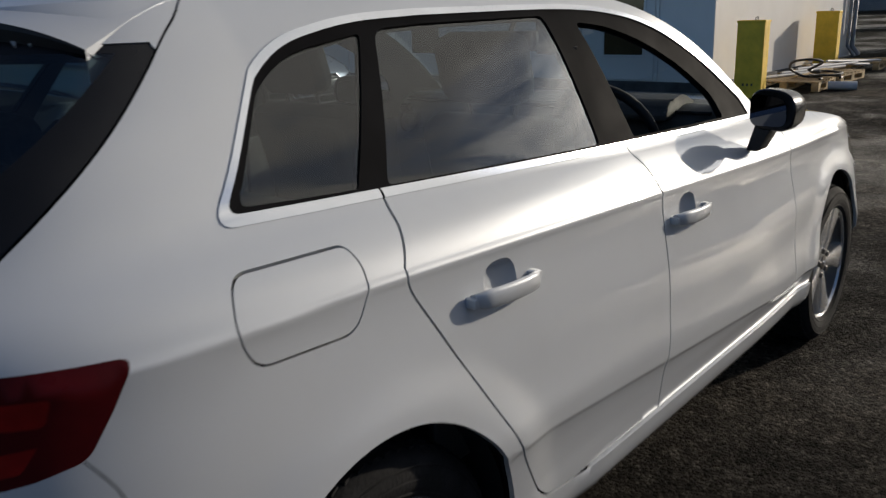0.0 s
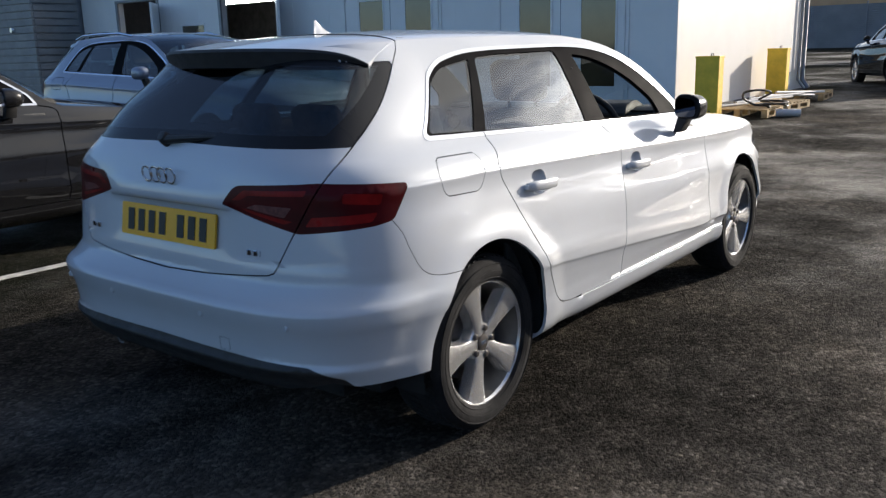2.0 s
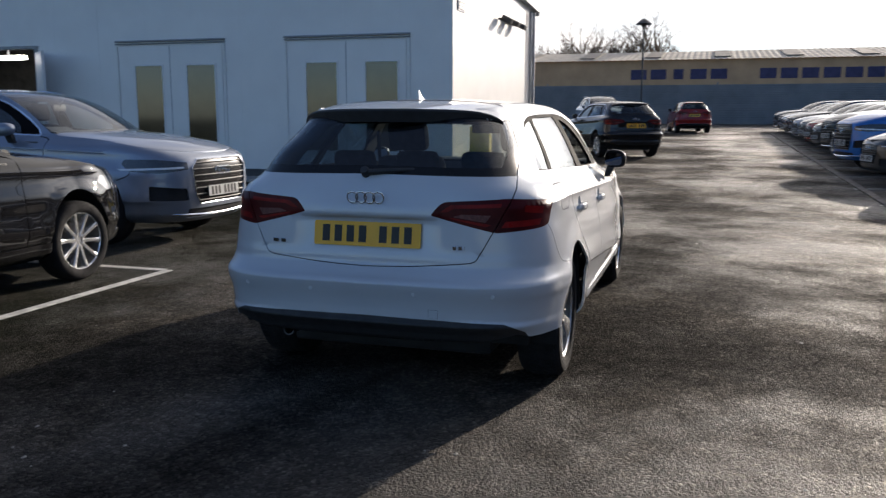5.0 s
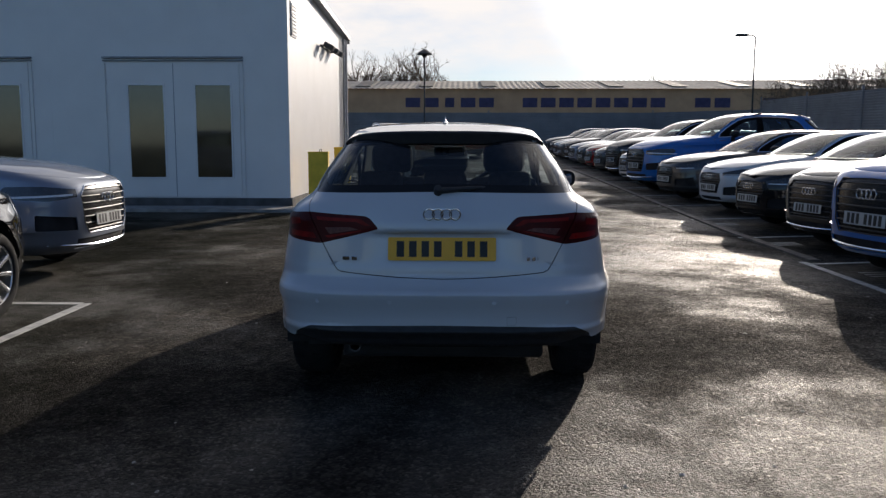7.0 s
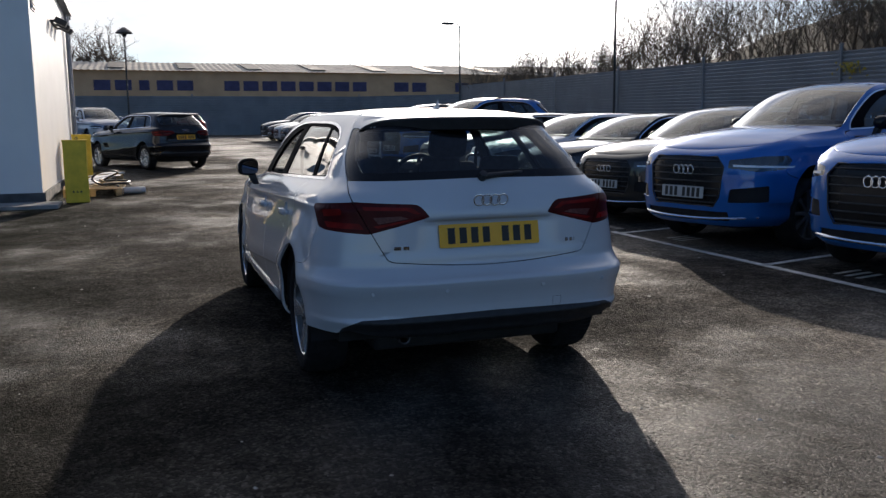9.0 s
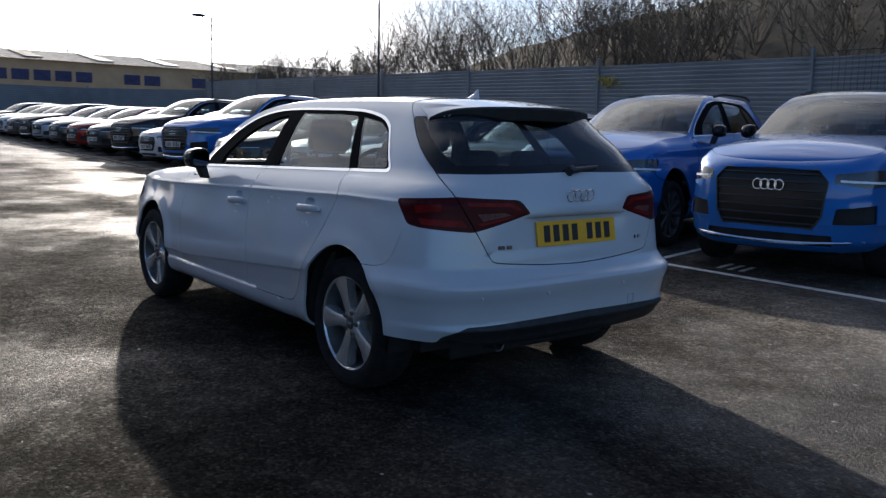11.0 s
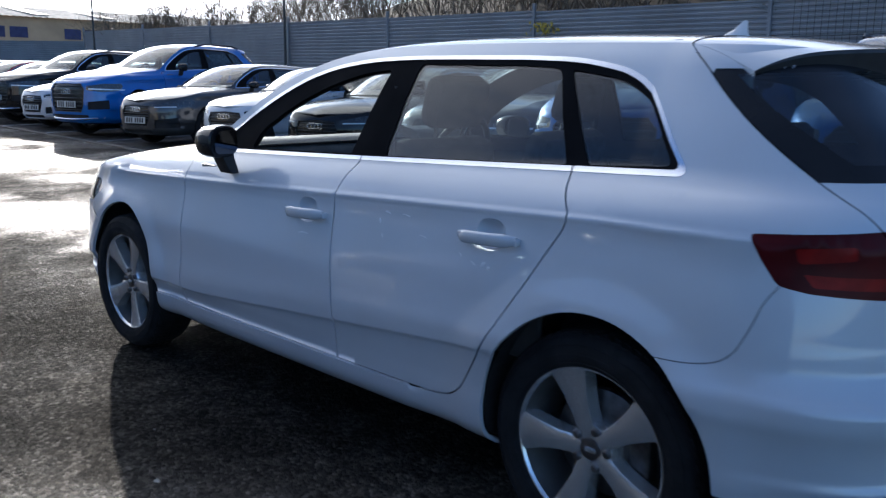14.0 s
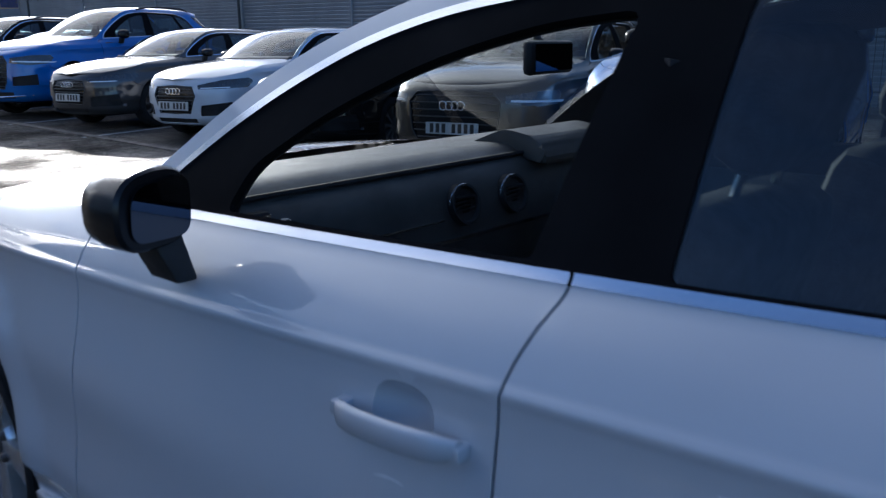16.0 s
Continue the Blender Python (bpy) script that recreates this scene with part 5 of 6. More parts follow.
strip("bay_edge_line", (line_x(-4), -4), (line_x(4.55), 4.55), .085, 0, M["line_paint"], "worn white line along the parking bays", "road marking")
strip("kerb_edging", (line_x(4.6) + .15, 4.6), (line_x(40) + .15, 40), .12, .02, M["kerb_stone"], "low concrete edging beside the parking bays", "kerb")
for k in range(-1, 13):
    y = 1.85 + 2.55 * k
    strip("bay_line", (line_x(y) + .05, y), (line_x(y) + 4.7, y + 1.05), .07, 0, M["line_paint"], "worn white parking bay line", "road marking")
strip("bay_end_line", (-2.97, -3.2), (-2.95, 1.92), .085, 0, M["line_paint"], "white line closing the parking bays", "road marking")
strip("bay_line", (-2.99, 1.92), (-7.6, 1.92), .085, 0, M["line_paint"], "white parking bay line", "road marking")
# bay numbers, worn past reading
for k in range(0, 4):
    y = 1.0 + 2.55 * k
    for j in range(3):
        strip("bay_number_bar", (line_x(y) + .28, y + .12 * j), (line_x(y) + .62, y + .12 * j + .07), .045, 0, M["line_paint"], "worn white painted bay number bar", "road marking", .003)


# ---- the hatchback that the camera walks round ----
hero = hatchback("white five-door hatchback with lowered front windows, parked on the yard", "car", "white_paint")

# ---- the other cars ----
def front_y(x, z):
    """How far forward the nose reaches there."""
    return float(surf(at_front(abs(x), z)[0] if abs(x) > .01 else END_F, z)[1])


def dress_front(car, outline, bars, ring_z):
    """The grille's bars and frame, the badge and the front plate."""
    grille = [ob for ob in car.children if ob.name.startswith("grille")][0]
    top, low = max(z for _, z in outline), min(z for _, z in outline)
    for z in np.linspace(low + .03, top - .03, bars):
        h = max(x + (u - x) * (z - b) / (d - b) for (x, b), (u, d) in zip(outline, outline[1:]) if min(b, d) <= z <= max(b, d)) - .015
        bm = bmesh.new()
        tube(bm, [(x, front_y(x, z) - .006, z) for x in np.linspace(-h, h, 9)], .0065, 6)
        part("grille_bar", bm, M["dark_steel"], grille)
    loop = [(-x, z) for x, z in outline] + [(x, z) for x, z in reversed(outline)]
    bm = bmesh.new()
    tube(bm, [(x, front_y(x, z) + .002, z) for x, z in loop + loop[:1]], .007)
    part("grille_frame", bm, M["satin"], car, "bright grille frame", True)
    rings_badge(car, front_y(0, ring_z) + .006, ring_z).scale = (1.4, 1.2, 1.4)
    number_plate(car, False, rear=False)


saloon = hatchback("blue car nosed up to the white line", "car", "blue_paint", fine=False, spoiler=True, rear_plate=True, wheels="ten", group="cars parked in the row")
dress_front(saloon, [(.30, .685), (.35, .58), (.265, .362)], 7, .628)
# the off-road cars: a taller, squarer nose with a broad grille and slim lamps
NOSE_SQUARE, FRONT_PLATE = .84, (.435, .530)
front_end = curve((.12, .66), (.18, .74), (.24, .83), (.29, .862), (.40, .872), (.55, .878), (.68, .872), (.74, .862), (.785, .842), (.815, .805), (.84, .74), (.88, .62), (.94, .46), (1.0, .32), (1.40, -.3))
TOP_EDGE = [p for p in TOP_EDGE if p[0] < 1.9] + [(1.93, 1.070), (2.05, 1.0), (2.12, .982), (2.3, .968), (2.632, .945), (2.9, .918), (3.2, .880), (3.5, .848), (3.8, .832), (END_F, .828)]
top_z = curve(*TOP_EDGE)
BONNET = [(2.05, 2.275, 1.022), (2.2, 2.6, 1.002), (2.632, 2.94, .968), (2.9, 3.12, .938), (3.2, 3.26, .900), (3.5, 3.35, .868), (3.8, 3.395, .842), (4.035, 3.405, .829)]
GRILLE = [at_front(.37, .775), at_front(.45, .70), at_front(.42, .46), at_front(.36, .375), (END_F, .37), (END_F, .785)]
HEADLAMP = rounded([(2.95, .745), (2.99, .782), at_front(.70, .782), at_front(.49, .752), at_front(.49, .690), at_front(.70, .660), (3.04, .676)], .010, 3)
RUNNING_LIGHT = [at_front(.80, .684), at_front(.53, .700), at_front(.53, .716), at_front(.80, .700)]
INTAKE = rounded([at_front(.52, .52), at_front(.76, .55), at_front(.77, .42), at_front(.50, .41)], .015, 3)
LOWER_INTAKE = [at_front(.5, .335), (END_F, .335), (END_F, .25), at_front(.5, .25)]
offroad = hatchback("blue off-road style car nosed up to the white line", "car", "blue_paint", fine=False, spoiler=True, rear_plate=True, wheels="ten", group="cars parked in the row")
dress_front(offroad, [(.37, .775), (.45, .70), (.42, .46), (.36, .375)], 7, .665)


def lower_blade(car):
    """A bright blade along the foot of the front bumper."""
    bm = bmesh.new()
    tube(bm, [(x, front_y(x, .268) + .004, .268 + .03 * (abs(x) / .7) ** 2) for x in np.linspace(-.70, .70, 15)], .012, 6)
    part("bumper_blade", bm, M["satin"], car, "bright bumper blade", True)


lower_blade(offroad)


def recolour(car, paint_name):
    for ob in car.children_recursive:
        if ob.type == "MESH" and ob.data.materials and ob.data.materials[0] == M["blue_paint"]:
            ob.material_slots[0].link = "OBJECT"
            ob.material_slots[0].material = M[paint_name]


def shaped(car, s):
    """Sets a car's build by its scale; its wheels stay round."""
    car.scale = s
    k = (s[1] + s[2]) / 2
    for ob in car.children:
        if ob.name.startswith("wheel") and "liner" not in ob.name:
            ob.scale = (1, k / s[1], k / s[2])
            ob.location.z = .319 * k / s[2]


def parked(paint_name, label, nose, heading, s, group):
    """A copy of the car with its nose at that place; heading in degrees from +x."""
    turn = heading - 90
    d = Vector((math.cos(radians(heading)), math.sin(radians(heading)), 0))
    o = Vector((*nose, 0)) - d * (WB + .88) * s[1]
    o.z = gz(o.y)
    base = offroad if s[2] > 1.09 else saloon
    base.scale = s
    car = copy_thing(base, pose(o.x, o.y, o.z, 0, 0, turn))
    recolour(car, paint_name)
    shaped(car, s)
    tagged(car, label, "car", group)
    if s[2] > 1.13:
        for q in (1, -1):
            bm = bmesh.new()
            tube(bm, [(q * .545, -.05, 1.372), (q * .560, .12, 1.408), (q * .562, .45, 1.416), (q * .560, .85, 1.414), (q * .545, 1.08, 1.380)], .013, 8)
            silver = paint_name == "silver_paint"
            part("roof_rail", bm, M["satin" if silver else "black_plastic"], car, "silver roof rail" if silver else "black roof rail", True)
    if group == "cars parked in the row":
        # wheels in the row swap silver alloy for the shade-darkened rim metal
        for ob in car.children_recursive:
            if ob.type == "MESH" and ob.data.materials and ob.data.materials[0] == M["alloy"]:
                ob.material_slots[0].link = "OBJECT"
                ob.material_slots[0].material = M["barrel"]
            elif ob.name.startswith("grille_frame"):
                ob.material_slots[0].link = "OBJECT"
                ob.material_slots[0].material = M["dark_steel"]
                ob["label"] = "dark grille frame"
    if paint_name == "silver_paint":
        for ob in car.children:
            if ob.name.startswith("door_mirror"):
                ob.material_slots[0].link = "OBJECT"
                ob.material_slots[0].material = M[paint_name]
    return car


def without_plate(car):
    """Takes the front number plate off, and gives the windows black surrounds."""
    for ob in list(car.children):
        if ob.name.startswith("number_plate") and ob.data.materials[0] == M["white_plate"]:
            for part_of in list(ob.children) + [ob]:
                bpy.data.objects.remove(part_of)
        elif ob.name.startswith("window_trim"):
            ob.material_slots[0].link = "OBJECT"
            ob.material_slots[0].material = M["black_gloss"]


SUV, LOW, MID, TALL = (1.08, 1.08, 1.26), (1.03, 1.08, 1.05), (1.03, 1.0, 1.10), (1.12, 1.12, 1.33)
ROW = [("blue_paint", SUV, "bright blue off-road style car"), ("blue_paint", SUV, "bright blue off-road style car"), ("olive_paint", MID, "dark grey compact off-road car"), ("black_paint", LOW, "black saloon car"),
       ("white_paint", LOW, "white low saloon car"), ("grey_paint", LOW, "dark grey estate car"), ("blue_paint", TALL, "tall bright blue off-road style car"), ("white_paint", LOW, "white low saloon car"),
       ("black_paint", SUV, "black off-road style car"), ("grey_paint", LOW, "dark grey estate car"), ("red_paint", LOW, "dark red saloon car"), ("grey_paint", LOW, "grey estate car"), ("silver_paint", LOW, "silver saloon car"), ("black_paint", MID, "black compact car"), ("grey_paint", LOW, "grey estate car"), ("white_paint", LOW, "white low saloon car"), ("black_paint", LOW, "black saloon car"), ("grey_paint", MID, "grey compact car")]
NOSES = [(3.95, .70), (3.80, 3.08), (4.25, 5.48), (4.38, 8.02), (4.50, 10.50), (4.30, 13.05), (4.20, 15.70), (4.42, 18.15), (4.5, 20.6), (4.5, 23.1), (4.55, 25.6), (4.6, 28.1), (4.6, 30.6), (4.7, 33.1), (4.7, 35.6), (4.75, 38.1), (4.8, 40.6), (4.8, 43.1)]
for (colour, shape, label), nose in zip(ROW, NOSES):
    placed = parked(colour, label + (" without front plate" if nose[1] < 1 else " nosed up to the bay line"), nose, 192, shape, "cars parked in the row")
    if nose[1] < 1:
        without_plate(placed)
parked("black_paint", "black compact off-road car parked in a bay by the building", (-4.15, 2.2), 90, (1.0, .98, 1.06), "cars by the building")
parked("silver_paint", "silver-blue off-road style car with bright grille frame", (-3.50, 3.72), -1, (1.07, 1.07, 1.14), "cars by the building")
parked("black_paint", "black hatchback parked beyond the building corner", (-2.45, 23.5), 118, (1.06, 1.03, 1.10), "cars beyond the building")
parked("silver_paint", "silver off-road style car by the far fence", (-2.6, 34.5), -70, SUV, "cars beyond the building")
parked("red_paint", "dark red car parked towards the far fence", (.1, 44), 100, MID, "cars beyond the building")
for base in (saloon, offroad):
    for ob in list(base.children_recursive) + [base]:
        bpy.data.objects.remove(ob)

# ---- the white building ----
FRONT, SIDE, FAR, HIGH = 11.35, -3.2, 18.9, 4.55
house = thing("showroom_building", "white clad single-storey building with tall brown door windows", "building")
DOORS = [(-14.95, -12.86, 2.80), (-19.4, -17.5, 2.82)]
x_end = -21.2
for x0, x1 in ((SIDE, -12.86), (-14.95, -17.5), (-19.4, x_end)):
    part("front_wall", boxed(x1 if x1 < x0 else x0, x0 if x1 < x0 else x1, FRONT, FRONT + .2, .24, HIGH), M["cladding"], house, "white wall in shade")
for x0, x1, top in DOORS:
    part("front_wall", boxed(x0, x1, FRONT, FRONT + .2, top, HIGH), M["cladding"], house)
    part("opening_frame", boxed(x0 - .06, x1 + .06, FRONT - .03, FRONT + .02, top - .01, top + .06, bevel=.008), M["trim_grey"], house)
    for x in (x0, x1):
        part("opening_frame", boxed(x - .05, x + .05, FRONT - .03, FRONT + .02, .24, top - .012, bevel=.008), M["trim_grey"], house)
    # a dark sheet behind each opening stands in for the unlit interior
    part("workshop_wall", boxed(x0 - 1.5, x1 + 1.5, FRONT + 5.0, FRONT + 5.1, .24, HIGH - .2), M["plinth"], house, "dark sheet standing in for the shaded workshop inside")
part("side_wall", boxed(SIDE - .2, SIDE, FRONT + .2, FAR, .24, 4.12), M["cladding"], house, "white sunlit wall")
gable = prism(bmesh.new(), [(FRONT + .2, 4.12), (FAR, 4.12), (FRONT + .2, HIGH)], SIDE - .2, SIDE, "x")
part("side_gable", gable, M["cladding"], house)
part("back_wall", boxed(x_end, SIDE - .2, FAR - .2, FAR, .24, 4.1), M["cladding"], house)
part("plinth", boxed(x_end, SIDE + .05, FRONT - .06, FAR + .06, -.05, .24), M["plinth"], house, "dark plinth")
part("roof", prism(bmesh.new(), [(FRONT - .15, HIGH), (FAR + .25, 4.10), (FAR + .25, 4.22), (FRONT - .15, HIGH + .12)], x_end, SIDE + .16, "x"), M["trim_grey"], house, "grey metal roof edge")
part("gutter", boxed(x_end, SIDE + .14, FAR + .15, FAR + .27, 4.02, 4.12, bevel=.02), M["trim_grey"], house)
for y, r in ((FAR - .30, .055), (FAR - .62, .035)):
    bm = bmesh.new()
    tube(bm, [(SIDE + .08, y, 4.05), (SIDE + .08, y, .45), (SIDE + .22, y + .02, .26)], r, 10)
    part("downpipe", bm, M["trim_grey"], house, "grey downpipe", True)
for x in np.arange(-20.4, SIDE - .5, 1.15):
    if not any(a - .1 < x < b + .1 for a, b, _ in DOORS):
        part("cladding_joint", boxed(x - .004, x + .004, FRONT - .003, FRONT + .01, .26, HIGH - .02), M["cladding"], house)
for x0, x1 in ((-6.70, -4.07), (-10.72, -8.10)):
    leafs = part("double_door", boxed(x0 + .06, x1 - .06, FRONT - .022, FRONT + .01, .26, 2.79, bevel=.006), M["cladding"], house, "white double door with tall windows")
    mid = (x0 + x1) / 2
    part("door_seam", boxed(mid - .006, mid + .006, FRONT - .026, FRONT - .01, .27, 2.78), M["trim_grey"], leafs)
    part("door_track", boxed(x0 - .02, x1 + .02, FRONT - .07, FRONT + .01, 2.87, 2.905, bevel=.006), M["trim_grey"], leafs, "thin grey door track")
    part("door_track", boxed(x0 - .02, x1 + .02, FRONT - .05, FRONT + .01, 2.82, 2.845, bevel=.005), M["trim_grey"], leafs)
    for x in (x0, x1):
        part("door_stop", boxed(x - .015, x + .015, FRONT - .03, FRONT + .01, .26, 2.79, bevel=.004), M["cladding"], leafs)
        part("track_bracket", boxed(x - .03, x + .03, FRONT - .05, FRONT + .01, 2.38, 2.48, bevel=.006), M["cladding"], leafs)
    for c in (x0 + .785, x1 - .565):
        pane = part("door_window", boxed(c - .33, c + .33, FRONT - .030, FRONT - .0225, .64, 2.37), M["window_brown"], leafs, "tall brown reflective window")
        for q in ((c - .365, c - .33, .605, 2.405), (c + .33, c + .365, .605, 2.405)):
            part("window_frame", boxed(q[0], q[1], FRONT - .042, FRONT - .0225, q[2], q[3], bevel=.006), M["cladding"], pane)
        for z in (.605, 2.37):
            part("window_frame", boxed(c - .329, c + .329, FRONT - .042, FRONT - .0225, z, z + .035, bevel=.006), M["cladding"], pane)
for x0, x1, z0, z1 in ((-16.5, -15.64, 1.45, 2.1), (-21.0, -19.9, 1.3, 2.07)):
    pane = part("small_window", boxed(x0, x1, FRONT - .012, FRONT + .01, z0, z1), M["window_brown"], house, "small brown window")
    part("window_frame", boxed(x0 - .04, x1 + .04, FRONT - .03, FRONT + .01, z0 - .05, z0 - .002, bevel=.006), M["cladding"], pane)
    part("window_frame", boxed(x0 - .04, x1 + .04, FRONT - .03, FRONT + .01, z1 + .002, z1 + .05, bevel=.006), M["cladding"], pane)
for x0, lean in ((-12.83, -40), (-17.46, -44)):
    m = Matrix.Translation((x0, FRONT - .05, 0)) @ Matrix.Rotation(radians(lean), 4, "Z")
    door = part("open_door", boxed(0, .95, -.03, .03, .28, 2.7, bevel=.006, m=m), M["cladding"], house, "open white steel door")
    part("door_panel", boxed(.15, .80, -.036, .036, 1.3, 2.3, bevel=.006, m=m), M["cladding"], door)
    part("door_lever", boxed(.84, .90, -.07, .07, 1.28, 1.31, bevel=.004, m=m), M["trim_grey"], door)
M["tube_light"], nt, p = base_material("lit_tube")
p.inputs["Emission Color"].default_value, p.inputs["Emission Strength"].default_value = (1, .98, .92, 1), 9.0
for k in range(2):
    tagged(part("strip_light", boxed(-16.9 + k * 1.15, -15.9 + k * 1.15, 12.9, 13.1, 2.70, 2.80, bevel=.01), M["tube_light"]), "lit strip light hanging in the workshop", "light", "workshop lights")
    tagged(part("light_rod", boxed(-16.43 + k * 1.15, -16.38 + k * 1.15, 12.98, 13.02, 2.80, HIGH), M["trim_grey"]), "thin rod holding a strip light", "rod", "workshop light rods")
vent = part("wall_vent", boxed(SIDE - .01, SIDE + .02, 11.62, 12.12, 3.32, 3.98, bevel=.006), M["trim_grey"], house, "grey louvred vent")
for k in range(9):
    part("vent_slat", boxed(SIDE + .018, SIDE + .04, 11.65, 12.09, 3.36 + k * .067, 3.40 + k * .067), M["cladding"], vent)
lamp = thing("floodlight_bracket", "pair of small dark floodlights on a wall bracket", "light")
part("bracket", boxed(SIDE - .002, SIDE + .05, 15.2, 16.3, 3.50, 3.55, bevel=.008), M["dark_steel"], lamp)
for y in (15.0, 15.75, 16.5):
    m = Matrix.Translation((SIDE + .2, y, 3.5)) @ Matrix.Rotation(radians(28), 4, "Y")
    head = part("floodlight_head", boxed(-.11, .13, -.13, .13, -.06, .06, bevel=.02, m=m), M["dark_steel"], lamp)
    part("floodlight_arm", tube(bmesh.new(), [(SIDE, y, 3.52), (SIDE + .1, y, 3.52)], .025), M["dark_steel"], lamp)
strip("building_apron", (-21, 10.85), (-2.9, 10.85), .85, .05, M["concrete"], "raised concrete apron along the building", "apron", 0)

annex = thing("louvred_annex", "grey annex with horizontal boarded cladding and round lamps", "building")
part("annex_core", boxed(-32, -21.25, 9.9, 17, -.05, 5.2), M["trim_grey"], annex)
for k in range(26):
    part("board", boxed(-32, -21.2, 9.84, 9.9, .1 + k * .2, .26 + k * .2, bevel=.008), M["annex_board"], annex)
for k in range(26):
    part("board", boxed(-21.25, -21.18, 9.9, 11.2, .1 + k * .2, .26 + k * .2, bevel=.008), M["annex_board"], annex)
for x in (-22.3, -24.6):
    for z in (2.2, 3.1):
        bm = bmesh.new()
        lathe(bm, [(0, -.09), (.07, -.09), (.09, -.05), (.09, .0)], 16, "y", m=Matrix.Translation((x, 9.84, z)))
        part("round_lamp", bm, M["alloy"], annex, "round wall lamp", True)


def bollard(x, y, turn):
    """A square sheet-steel post cover, with a hasp on its lid."""
    b = thing("bollard", "yellow painted square steel bollard beside the white wall", "bollard", "yellow bollards", where=pose(x, y, gz(y), 0, 0, turn))
    part("post", boxed(-.19, .19, -.14, .14, 0, 1.06, bevel=.012), M["bollard_yellow"], b)
    part("lid", boxed(-.197, .197, -.147, .147, 1.04, 1.075, bevel=.006), M["bollard_yellow"], b)
    part("hasp", tube(bmesh.new(), [(.02, 0, 1.07), (.02, 0, 1.11), (.05, 0, 1.12), (.05, 0, 1.07)], .008), M["dark_steel"], b)
    for k in (-1, 0, 1):
        part("mark", boxed(k * .06 - .012, k * .06 + .012, -.144, -.138, .17, .205), M["dark_steel"], b, "dark worn mark")
    return b


bollard(-2.66, 11.42, 4)
bollard(-2.80, 15.6, 4)


def pallet(x, y, turn, z=0.0):
    p = thing("pallet", "weathered timber pallet lying beside the wall", "pallet", "timber pallets", where=pose(x, y, gz(y) + z, 0, 0, turn))
    for k in range(7):
        part("deck_board", boxed(-.5, .5, -.6 + k * .185, -.6 + k * .185 + .10, .122, .144, bevel=.003), M["pallet_wood"], p)
    for k in range(3):
        part("bearer", boxed(-.5 + k * .45, -.4 + k * .45, -.6, .6, .1, .122), M["pallet_wood"], p)
        for q in (-.6, -.07, .46):
            part("block", boxed(-.5 + k * .45, -.4 + k * .45, q, q + .14, .022, .1), M["pallet_wood"], p)
        part("base_board", boxed(-.5 + k * .45, -.4 + k * .45, -.6, .6, 0, .022), M["pallet_wood"], p)
    return p


pallet(-2.50, 12.85, 4)
pallet(-2.46, 14.2, -3)
pallet(-2.55, 16.6, 5)
rng = random.Random(5)
for k in range(5):
    y0 = 12.6 + k * .45
    bm = bmesh.new()
    tube(bm, [(-2.85 + .1 * k, y0, gz(y0) + .17 + .03 * k), (-2.3 + .08 * k, y0 + 1.6, gz(y0) + .19 + .03 * (k % 3))], .022, 8)
    tagged(part("pipe", bm, M["pipe_grey"], None, "", True), "pale plastic pipe lying across the pallets", "pipe", "loose pipes")
for k in range(2):
    bm = bmesh.new()
    c = Vector((-2.25 + .2 * k, 12.55 + .35 * k))
    tube(bm, [(c.x + (.22 + .02 * math.sin(3 * u)) * math.cos(u), c.y + .26 * math.sin(u), gz(12.5) + .17 + .028 * u / 3 + .25 * max(0, math.sin(u * .5 - 1)) * (k == 0)) for u in np.linspace(0, 8 + 3 * k, 46)], .019, 8)
    tagged(part("hose", bm, M["hose"], None, "", True), "coiled black hose on a pallet", "hose", "hoses")
for k in range(6):
    y0 = 13.2 + .6 * k
    m = Matrix.Translation((-2.45 + rng.uniform(-.25, .2), y0, gz(y0) + .165 + .02 * (k % 2))) @ Matrix.Rotation(rng.uniform(-.5, .4) + 1.4, 4, "Z")
    tagged(part("plank", boxed(-.55, .55, -.04, .04, 0, .022, bevel=.003, m=m), M["pallet_wood"]), "loose timber offcut on a pallet", "plank", "loose planks")
bm = bmesh.new()
lathe(bm, [(0, -.2), (.06, -.2), (.065, -.19), (.065, .19), (.06, .2), (0, .2)], 20, "x", m=Matrix.Translation((-1.75, 12.75, gz(12.75) + .065)) @ Matrix.Rotation(.25, 4, "Z"))
tagged(part("canister", bm, M["pipe_grey"], None, "", True), "grey cylindrical canister lying on the asphalt", "canister")


# ---- fences and the far warehouse ----
def corrugated(name, p, q, z0, z1, pitch, depth, material, parent=None, label="", flat=True):
    """A standing sheet with ribs that lie along it (flat) or stand up."""
    p, q = Vector(p), Vector(q)
    d = (q - p).normalized()
    nrm = Vector((-d.y, d.x))
    bm = bmesh.new()
    rows = []
    if flat:
        n = int((z1 - z0) / pitch)
        for i in range(n):
            z = z0 + (z1 - z0) * i / n
            h = (z1 - z0) / n
            for dz, o in ((0, 0), (.45, 0), (.55, 1), (.9, 1)):
                v = nrm * depth * o
                rows.append([bm.verts.new((p.x + v.x, p.y + v.y, gz(p.y) + z + dz * h)), bm.verts.new((q.x + v.x, q.y + v.y, gz(q.y) + z + dz * h))])
    else:
        n = int((q - p).length / pitch) * 2
        for i in range(n + 1):
            c = p.lerp(q, i / n) + nrm * (depth if i % 2 else 0)
            rows.append([bm.verts.new((c.x, c.y, z0)), bm.verts.new((c.x, c.y, z1))])
    for a, b in zip(rows, rows[1:]):
        bm.faces.new((a[0], a[1], b[1], b[0]))
    return part(name, bm, material, parent, label)


def fence_x(y):
    return 15.85 + .054 * y


